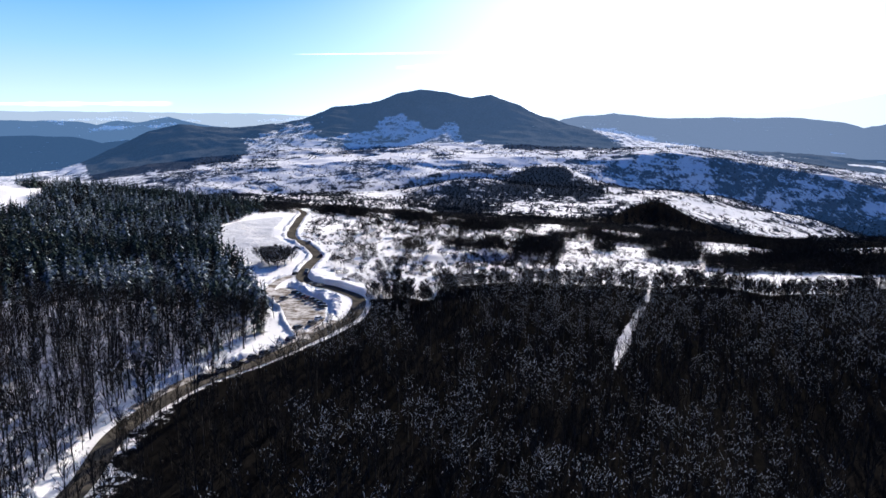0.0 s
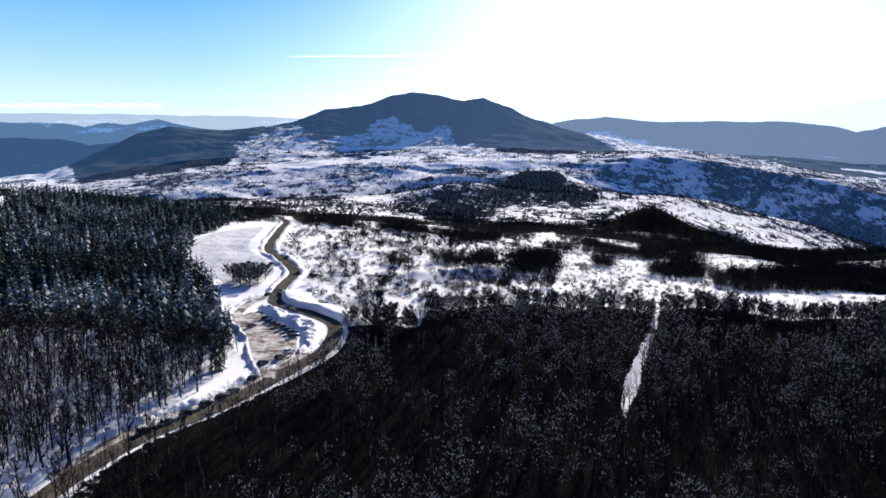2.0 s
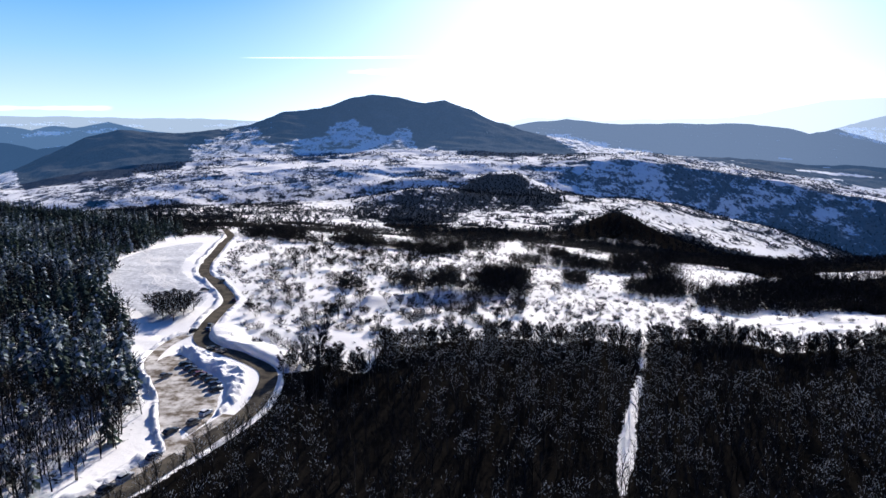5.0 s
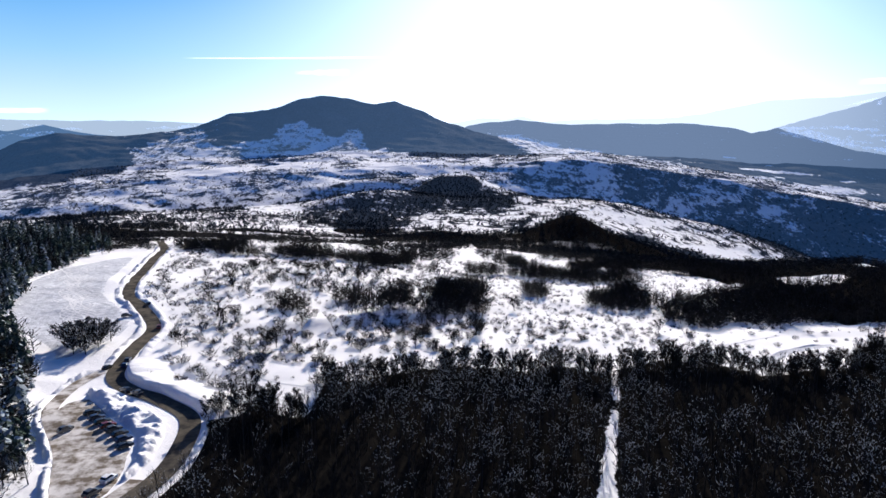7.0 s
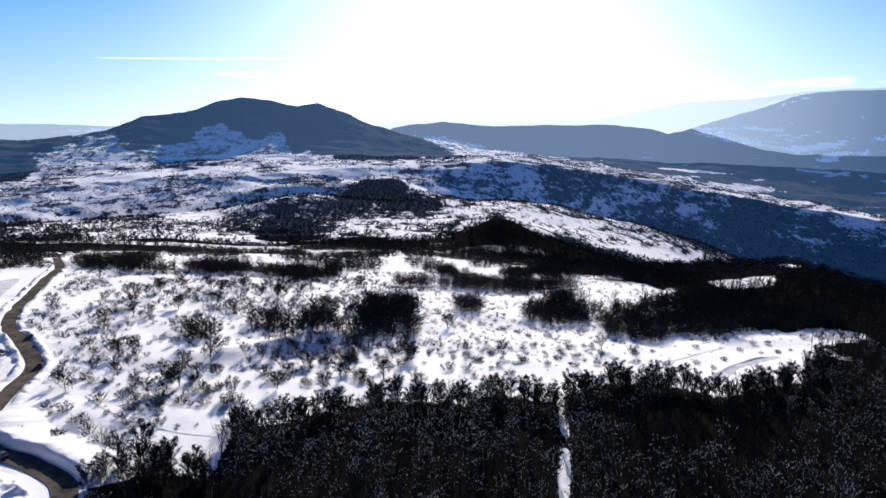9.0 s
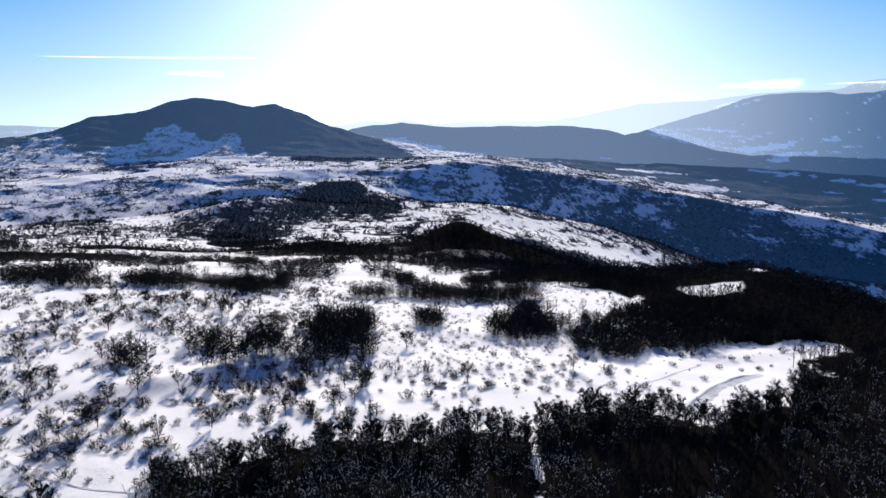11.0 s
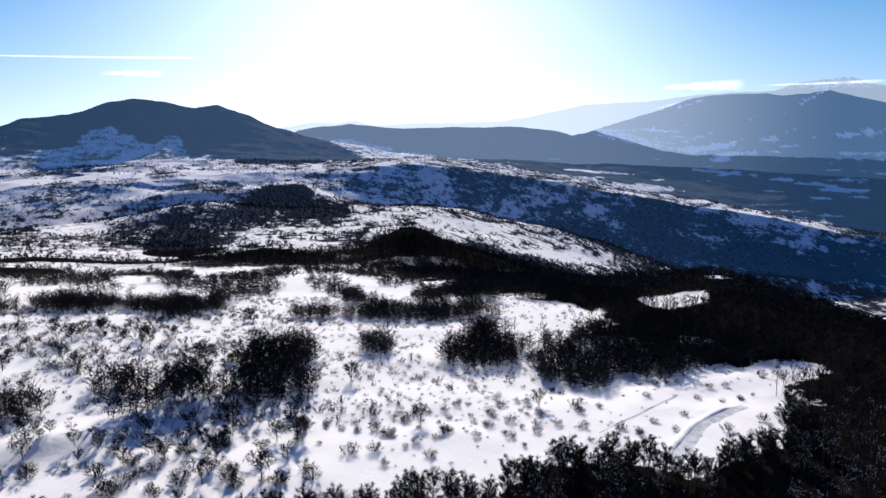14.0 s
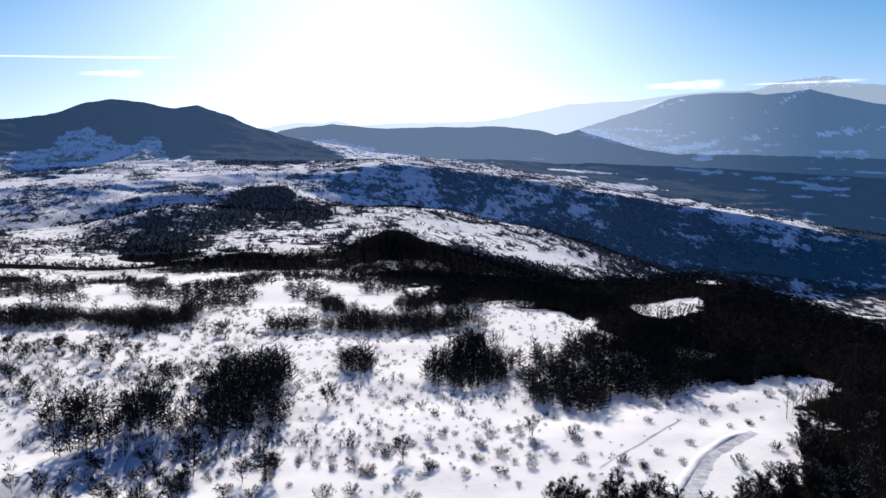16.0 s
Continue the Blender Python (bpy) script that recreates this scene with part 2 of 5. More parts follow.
# height of the land along eleven bearings, at growing distance
LAND = {
    10: [0, 0, 0, 0, 0, 0, 0, 0, 0, 0, 0],
    240: [3, 1, 0, 0, 0, 0, 0, 0, 0, 0, -6],
    390: [8, 3, 0, -2, -7, -11, -14, -14, -9, -13, -36],
    540: [16, 5, -4, -9, -20, -28, -30, -27, -15, -33, -64],
    660: [12, 0, -12, -20, -32, -40, -46, -40, -21, -58, -98],
    850: [-30, -40, -42, -52, -63, -66, -74, -90, -120, -150, -170],
    1050: [-70, -62, -60, -74, -88, -90, -92, -140, -200, -220, -230],
    1450: [-110, -100, -95, -110, -123, -118, -112, -166, -250, -280, -290],
    1870: [-160, -150, -135, -128, -120, -104, -96, -160, -262, -330, -340],
}
FARLAND = {
    2300: [-280, -280, -272, -245, -225, -200, -215, -320, -420, -450, -450],
    2600: [-252, -245, -216, -180, -160, -150, -212, -309, -402, -425, -430],
    2900: [-235, -215, -160, -116, -98, -95, -65, -131, -213, -287, -352],
    3250: [-230, -205, -136, -98, -78, -66, -53, -127, -217, -301, -373],
    3400: [-230, -200, -126, -86, -66, -60, -68, -146, -244, -328, -398],
    3700: [-240, -210, -72, -8, 18, -40, -72, -140, -204, -262, -308],
}
# crest lines: distance, then bearing and elevation in degrees
CREST_MAIN = [-40, -5, -30, -4.2, -27.4, -3.15, -25.4, -2.15, -23.6, -1.12, -21.4, -0.78, -17.3, -1.02, -13.9, -0.75, -11.6, -0.2, -9.4, 0.61, -6.2, 1.09, -3.9, 1.74,
              -2.1, 2.11, 0.2, 1.91, 2.3, 1.56, 3.8, 1.79, 6.2, 0.91, 8, 0.07, 9.8, -0.41, 11.7, -0.88, 14.0, -1.3, 17, -1.9, 22, -2.45, 30, -2.8, 40, -3.0, 50, -3.4, 60, -3.8]
CREST_NEXT = [-50, -1.4, -32, -1.65, -30, -1.61, -28.4, -1.72, -26.8, -2.21, -25, -1.93, -22, -3, 8, -1.2, 9.7, -0.18, 11.6, 0.14, 13.8, 0.35, 16.6, 0.02, 18.2, 0.02, 21.5, 0.08, 24.6, 0.0, 27.5, 0.06, 30.4, -0.33, 31.5, -0.6, 33.2, -0.2, 35.6, -0.95, 38.6, -1.8, 40.9, -2.4, 43.1, -2.6, 47.7, -2.6, 60, -2.7]
CREST_SIDE = [-50, -0.5, -29.9, -0.5, -28.3, -0.58, -27, -0.86, -25.6, -0.47, -24.4, -0.66, -22, -0.18, -19.8, -0.73, -17.5, -1.03, 0, -1.5, 30, -1.2, 33.8, 0.02, 35.7, 0.56, 38.4, 1.39, 40, 2.1, 41.8, 2.38, 43.5, 2.45, 45.4, 2.42, 46.6, 2.3, 48, 2.35, 49.5, 2.57, 50.8, 2.2, 53.5, 1.48, 64, 0.2]
CREST_LAST = [-50, 0.2, -17, 0.1, -5, -0.2, 5, -0.3, 8.8, 0.14, 11, 0.46, 12.7, 0.35, 14.2, 0.57, 15.5, 0.2, 20, 0.4, 26, 0.5, 30.7, 1.4, 32.5, 1.8, 37, 1.9, 39.5, 2.3, 43, 2.6, 46.1, 2.6, 47.2, 3.06, 48.6, 3.25, 50.7, 3.47, 51.2, 3.32, 51.7, 2.93, 53.3, 2.78, 64, 2.0]


def crest(pairs, az, r):
    return EYE + r * np.tan(np.radians(np.interp(az, pairs[0::2], pairs[1::2])))


front = np.arange(-48, 72.01, 0.25)
behind = np.arange(78, 312, 6.0)
BEARINGS = np.concatenate([front, behind])
STEPS = np.sort(np.concatenate([[4, 20, 40, 60, 80], np.geomspace(95, 4800, 330), np.linspace(2620, 4280, 120), np.linspace(4310, 4790, 150), [2900, 3250, 4150, 4300, 4480, 4560, 4640, 4690, 4740]]))
PUSH = [0, 4150, 4300, 4480, 4560, 4640, 4690, 4740, 4800], [0, 4150, 4300, 4700, 4740, 4860, 4885, 4940, 4975]
RINGS = np.interp(STEPS, *PUSH)
rq = np.repeat(STEPS[:, None], len(BEARINGS), 1)
raz, rr = np.meshgrid(np.radians(BEARINGS), RINGS)
gx, gy = ORIGIN[0] + rr * np.sin(raz), ORIGIN[1] + rr * np.cos(raz)
az_in = np.clip(np.where(np.degrees(raz) > 180, np.degrees(raz) - 360, np.degrees(raz)), -40, 60)


def layered():
    table = {**LAND, **FARLAND}
    dist = sorted(table) + [4150, 4300, 4480, 4560, 4640, 4690, 4740, 4800]
    rows = [np.interp(az_in[0], AZ, table[d]) for d in sorted(table)]
    a = az_in[0]
    rows += [crest(CREST_MAIN, a, 4150), crest(CREST_MAIN, a, 4300) - 60 * np.clip((18 - a) / 4, 0, 1), crest(CREST_NEXT, a, 4700), crest(CREST_NEXT, a, 4740) - 40 * np.clip((42 - a) / 4, 0, 1)]
    rows += [crest(CREST_SIDE, a, 4860), crest(CREST_SIDE, a, 4885) - 40, crest(CREST_LAST, a, 4940), crest(CREST_LAST, a, 4975) - 60]
    rows = np.array(rows)
    out = np.empty(gx.shape)
    for k, r in enumerate(STEPS):
        i = min(max(np.searchsorted(dist, r) - 1, 0), len(dist) - 2)
        f = min(max((r - dist[i]) / (dist[i + 1] - dist[i]), 0), 1)
        out[k] = rows[i] * (1 - f) + rows[i + 1] * f
    return out


def smooth(z, passes):
    for _ in range(passes):
        p = np.pad(z, ((1, 1), (0, 0)), mode="edge")
        z = 0.25 * p[:-2] + 0.5 * p[1:-1] + 0.25 * p[2:]
        z = 0.25 * np.roll(z, 1, 1) + 0.5 * z + 0.25 * np.roll(z, -1, 1)
    return z


def hump(x, y, cx, cy, sx, sy, turn=0.0):
    c, s = math.cos(radians(turn)), math.sin(radians(turn))
    u, v = (x - cx) * c + (y - cy) * s, -(x - cx) * s + (y - cy) * c
    return np.exp(-((u / sx) ** 2 + (v / sy) ** 2) / 2)


land = layered()
far_part = np.clip((rr - 2200) / 400, 0, 1)
land = smooth(land, 40) * (1 - far_part) + land * far_part
land += np.clip((rr - 150) / 1500, 0, 1) * 12 * fbm(gx, gy, 150, 5, 3) * (1 - far_part)
land += 0.4 * fbm(gx, gy, 12, 3, 9) * np.clip((900 - rr) / 300, 0, 1) * np.clip((rr - 60) / 200, 0, 1)
land += 1.3 * fbm(gx, gy, 30, 4, 8) * np.clip((rr - 60) / 200, 0, 1) * (1 - far_part)
land += far_part * (11 * fbm(gx, gy, 420, 5, 11) + (13 + 6 * np.clip((rq - 3400) / 300, 0, 1)) * fbm(gx, gy, 130, 5, 15)) * (1 - 0.6 * np.clip((rq - 4100) / 100, 0, 1))
land += 27 * hump(gx, gy, 330, 1085, 34, 60, -20) + 14 * hump(gx, gy, 395, 1100, 85, 60, -15)
land += 88 * hump(gx, gy, 322, 2141, 115, 105) + 34 * hump(gx, gy, 71, 1849, 95, 90) + 35 * hump(gx, gy, 100, 2690, 150, 60) + 8 * hump(gx, gy, -390, 590, 60, 80)

# far slopes fall in broken terraces of fields
terrace_h = 26.0
phase = 2 * np.pi * (land + 34 * fbm(gx, gy, 260, 3, 91) + 0.05 * gx) / terrace_h
tread = np.clip(np.cos(phase), 0, 1) * np.clip(0.5 + 1.4 * fbm(gx, gy, 170, 3, 93), 0, 1)
broken_slope = np.clip((rr - 2350) / 150, 0, 1) * np.clip((4700 - rq) / 40, 0, 1)
broken_slope *= 1 - 0.85 * np.clip((rq - 4080) / 40, 0, 1) * np.clip((4330 - rq) / 20, 0, 1)
land -= broken_slope * 0.6 * terrace_h / (2 * np.pi) * np.sin(phase) * np.clip(0.5 + 1.4 * fbm(gx, gy, 170, 3, 93), 0, 1)


# terrace step across the snowfield
along = np.clip((gx + 45) / 25, 0, 1) * np.clip((100 - gx) / 28, 0, 1)
step_y = gy - (392 + 0.33 * gx) + 9 * fbm(gx, gy, 26, 3, 17)
step = np.clip((step_y + 7) / 14, 0, 1)
land += (2.2 + 1.8 * fbm(gx, gy, 30, 2, 18)) * along * step * step * (3 - 2 * step) * np.clip(1 - (step_y - 7) / 70, 0, 1)


def bilinear(grid, x, y):
    """The value of a polar grid at places."""
    x, y = np.asarray(x, float) - ORIGIN[0], np.asarray(y, float) - ORIGIN[1]
    a, r = np.degrees(np.arctan2(x, y)), np.hypot(x, y)
    a = np.where(a < BEARINGS[0], a + 360, a)
    fi, fj = np.interp(r, RINGS, np.arange(len(RINGS))), np.interp(a, BEARINGS, np.arange(len(BEARINGS)))
    i, j = np.minimum(fi.astype(int), len(RINGS) - 2), np.minimum(fj.astype(int), len(BEARINGS) - 2)
    u, v = fi - i, fj - j
    return (grid[i, j] * (1 - v) + grid[i, j + 1] * v) * (1 - u) + (grid[i + 1, j] * (1 - v) + grid[i + 1, j + 1] * v) * u


def ground_z(x, y):
    return bilinear(land, x, y)


# ---- plan: road, woods ----
ROAD = [(-78, 60), (-77, 100), (-77, 134), (-80, 160), (-73, 188), (-58, 213), (-48, 236), (-38, 259), (-35.5, 279), (-38, 296), (-49, 309), (-61, 320), (-70.5, 336), (-72.5, 370), (-73, 393), (-86, 422), (-100, 450), (-108, 490), (-119, 568), (-126, 620), (-150, 700)]


def smooth_line(points, step=2.0):
    """A Catmull-Rom line through the points, cut at even steps."""
    p = np.array([points[0], *points, points[-1]], float)
    out = []
    for k in range(1, len(p) - 2):
        t = np.linspace(0, 1, 24, endpoint=False)[:, None]
        a, b, c, d = p[k - 1], p[k], p[k + 1], p[k + 2]
        out.append(0.5 * (2 * b + (c - a) * t + (2 * a - 5 * b + 4 * c - d) * t**2 + (3 * b - a - 3 * c + d) * t**3))
    out = np.vstack([*out, p[-1:]])
    far = np.r_[0, np.cumsum(np.linalg.norm(np.diff(out, axis=0), axis=1))]
    even = np.arange(0, far[-1], step)
    return np.stack([np.interp(even, far, out[:, k]) for k in (0, 1)], 1)


def away(x, y, line):
    """Distance from places to a line of points."""
    x, y = np.asarray(x, float).ravel(), np.asarray(y, float).ravel()
    best = np.full(len(x), 1e9)
    for p in line[:: max(1, len(line) // 200)]:
        best = np.minimum(best, (x - p[0]) ** 2 + (y - p[1]) ** 2)
    return np.sqrt(best)


road_line = smooth_line(ROAD)
ride_line = smooth_line([(40, 150), (51, 197), (65, 236), (78, 268), (88, 290), (100, 322)])
# far edge of the beech wood, and the edge of the wood beyond the road
EDGE_X = [-90, -43, -27, -5, 0, 19, 43, 58, 70, 82, 93, 117, 138, 146, 150, 157, 168, 180, 188, 204, 222, 240, 262, 290]
EDGE_Y = [296, 296, 306, 294, 318, 325, 329, 326, 320, 330, 318, 326, 326, 316, 311, 312, 314, 314, 316, 330, 352, 362, 364, 372]
LEFT_Y = [0, 132, 165, 190, 214, 244, 266, 312, 348, 408, 495, 538, 640, 800]
LEFT_X = [-80, -80.5, -83.5, -79, -70, -62, -69, -86, -97, -138, -160, -158, -175, -300]
# copses and belts of trees: centre, half length, half width, turn
COPSES = [(64, 447, 19, 40, -8), (30, 436, 8, 13, 0), (11, 438, 9, 12, 0), (-20, 424, 7, 10, 0), (26, 414, 26, 5, 18), (112, 470, 8, 15, -12), (160, 460, 19, 46, -22), (178, 416, 20, 32, -25), (215, 410, 30, 28, 8), (250, 404, 26, 18, 0), (228, 452, 46, 24, 10),
          (160, 553, 48, 19, -19), (100, 566, 16, 12, -10), (24, 600, 27, 26, 0), (-30, 612, 30, 18, 0), (-64, 600, 18, 10, 0), (-100, 640, 40, 22, 0), (-150, 660, 50, 30, 0), (228, 650, 27, 84, -25), (290, 690, 46, 90, -20), (290, 600, 20, 50, -30),
          (34, 742, 32, 24, -5), (-60, 735, 34, 16, 0), (124, 850, 20, 100, -18), (168, 850, 16, 50, -18), (202, 838, 28, 54, -15), (335, 870, 100, 190, -8), (70, 690, 24, 10, 0), (-20, 690, 22, 9, 0)]
CLEARINGS = [(316, 512, 32, 17, 35), (223, 528, 13, 70, -25), (258, 512, 6, 22, -25), (250, 373, 24, 9, 0), (205, 352, 24, 10, 25), (395, 572, 12, 7, 0), (170, 520, 5, 16, -20)]
TRACK = [(150, 317), (160, 325), (176, 335.5), (189, 341), (203, 345)]


def inside(x, y, cx, cy, a, b, turn):
    """Over 1 within an ellipse."""
    c, s = math.cos(radians(turn)), math.sin(radians(turn))
    u, v = (x - cx) * c + (y - cy) * s, -(x - cx) * s + (y - cy) * c
    return 1.6 - np.sqrt((u / a) ** 2 + (v / b) ** 2)


track_line = smooth_line(TRACK)


def wood_cover(x, y):
    """How far a place is wooded, 0 to 1, within the plateau."""
    x, y = np.asarray(x, float), np.asarray(y, float)
    shape = x.shape
    ragged = 5 * fbm(x, y, 24, 3, 21)
    beech = ((y + ragged < np.interp(x, EDGE_X, EDGE_Y)) & (x > np.interp(y, road_line[:, 1], road_line[:, 0]) + np.where(y < 250, 2.8, 4.2))) * 1.0
    beech = np.maximum(beech, (x + ragged > np.interp(y, [300, 360, 400, 470, 600], [230, 262, 262, 250, 270])) & (y < 800))
    left = (x + ragged < np.interp(y, LEFT_Y, LEFT_X)) * (y < 760) * (x + 2 * ragged > np.interp(y, [380, 430, 600], [-400, -280, -335])) * 1.0
    total = np.maximum(beech, left)
    # broken rows of trees over the slopes behind the snowfield
    rows = fbm(x * 1.3, y * 0.6, 36, 3, 25) + 0.3 * fbm(x * 1.4, y * 0.7, 13, 2, 26)
    total = np.maximum(total, (y > 575) * (x < 330) * (rows > np.interp(y, [575, 620, 700, 1000], [0.4, 0.22, 0.12, 0.06]) + 0.25 * (x > 60) * (y < 640)))
    for spot in COPSES:
        total = np.maximum(total, (inside(x, y, *spot) + np.where(y > 565, 1.0, 0.55) * fbm(x, y, 16, 3, 23) > 0.66) * 1.0)
    for spot in CLEARINGS:
        total = total * (inside(x, y, *spot) + 1.3 * fbm(x, y, 18, 3, 24) < 0.66)
    total = total * (away(x, y, ride_line).reshape(shape) > np.interp(y, [196, 214, 234, 272, 290, 305], [0.3, 1.0, 1.9, 1.7, 0.6, 1.0]) + 0.8 * fbm(x, y, 8, 2, 27)) * (away(x, y, track_line).reshape(shape) > 3.2)
    return total

# ---- ground sheet and far mountains ----
az_deg = np.where(np.degrees(raz) > 180, np.degrees(raz) - 360, np.degrees(raz))


def ramp01(v, a, b):
    t = np.clip((v - a) / (b - a), 0, 1)
    return t * t * (3 - 2 * t)


# lower edge of the woods on the main mountain: bearing, elevation
WOOD_EDGE = [-40, -3, -28.6, -3, -27.9, -4.8, -26.3, -5.6, -23.5, -6.05, -21.6, -5.4, -17.7, -4.4, -16.2, -2.8, -14.3, -1.3, -12.5, -0.7, -10.5, -1.7, -8.4, -1.5, -6.2, -1.2, -4.9, -0.15, -3.6, 0.2, -3.1, -0.3, -1.6, -0.85, -0.9, -0.95, 0.4, -0.2, 1.0, -0.4, 1.3, -1.6, 1.8, -2.3, 2.7, -2.1, 6.2, -2.64, 9.4, -2.82, 13.7, -2.74, 15, -2.6]
# bearing, elevation, half width, half height, fall to the right, how wooded
FAR_WOODS = [(2.5, -4.3, 3.6, 0.4, 0.0, 0.7), (37.2, -8.7, 5.0, 0.9, 0.05, 0.95), (38.8, -6.5, 1.6, 0.7, 0.0, 0.9),
             (54, -8.2, 4.0, 1.4, 0.0, 1.0), (48, -9.8, 7.0, 1.2, 0.05, 1.1), (27, -4.3, 4.2, 0.35, 0.15, 0.75), (-13.5, -1.9, 3.6, 1.1, -0.3, 0.55), (-16, -4.0, 3.0, 0.5, -0.25, 0.55), (-7.5, -3.0, 2.5, 0.25, -0.1, 0.65), (-21, -4.9, 2.2, 0.3, -0.25, 0.6), (-2.6, -5.9, 2.2, 0.25, 0.0, 0.8), (14.5, -4.3, 3.0, 0.3, 0.1, 0.75)]
FAR_SNOWS = [(-7.6, -5.0, 7.0, 1.3, -0.06, 0.34), (-18, -5.6, 8.0, 0.7, -0.2, 0.36), (-8.6, -7.6, 7.5, 0.6, 0.0, 0.55), (-9, -3.6, 9.0, 0.3, -0.05, 0.05), (-5.5, -6.9, 2.6, 0.4, 0.05, 0.2), (10.8, -4.75, 8.5, 0.32, 0.17, 0.2), (21.5, -7.7, 11.5, 0.95, 0.17, 0.27), (30.6, -9.8, 3.6, 0.5, 0.1, 0.0), (-2.6, -2.0, 1.4, 0.25, -0.3, 0.0),
             (16.0, -1.8, 4.6, 0.4, 0.22, 0.34), (20.3, -2.5, 3.0, 0.45, 0.2, 0.3), (25.6, -3.2, 5.0, 0.3, 0.14, 0.36), (31.5, -3.9, 3.6, 0.22, 0.12, 0.36), (36.9, -4.6, 2.4, 0.28, 0.05, 0.28), (30.7, -5.4, 1.3, 0.2, -0.2, 0.0), (33.2, -6.45, 0.8, 0.4, 0.0, 0.0), (47.5, -6.9, 3.4, 0.22, 0.04, 0.25), (50.8, -7.85, 0.9, 0.2, 0.0, 0.05), (41.6, -6.1, 1.2, 0.18, -0.2, 0.1)]
FAR_STRIPS = [(33.7, -3.45, 3.2, 0.1, 0.06, -0.2), (42.2, -3.3, 1.6, 0.1, 0.1, -0.2), (43.3, -3.4, 0.7, 0.12, -0.2, -0.2), (46.9, -3.75, 0.8, 0.14, 0.0, -0.1), (48.6, -4.0, 1.4, 0.13, 0.03, -0.2), (50.6, -4.35, 1.6, 0.16, 0.0, -0.2), (49.4, -5.0, 0.8, 0.1, 0.0, -0.1)]
PEAK_SNOWS = [(36.2, -0.9, 2.6, 0.42, 0.15, 0.5), (41.8, -1.5, 1.8, 0.26, -0.15, 0.0), (42.5, -2.4, 0.9, 0.2, 0.0, 0.0), (44.8, -1.85, 0.7, 0.12, -0.2, 0.0), (45.8, -0.85, 1.2, 0.14, -0.3, 0.0), (50.9, -0.5, 1.0, 0.18, -0.1, 0.0), (52.6, -0.3, 1.0, 0.16, -0.35, 0.0), (40.4, 1.8, 1.5, 0.1, -0.3, 0.0), (38.6, 1.65, 1.2, 0.09, -0.25, 0.1), (48.1, 1.9, 1.3, 0.08, -0.62, 0.0), (39, -0.3, 0.9, 0.1, -0.1, 0.1),
              (37.6, -0.2, 1.0, 0.12, 0.1, 0.1), (40.6, -0.9, 0.9, 0.12, -0.2, 0.0), (43.6, -1.0, 0.8, 0.12, -0.3, 0.0), (43.4, -1.95, 1.0, 0.14, -0.1, 0.0), (47.2, -0.3, 0.7, 0.08, -0.35, 0.0), (54.2, -0.1, 0.9, 0.14, -0.3, 0.0), (44.6, 0.6, 0.5, 0.06, -0.5, 0.2)]


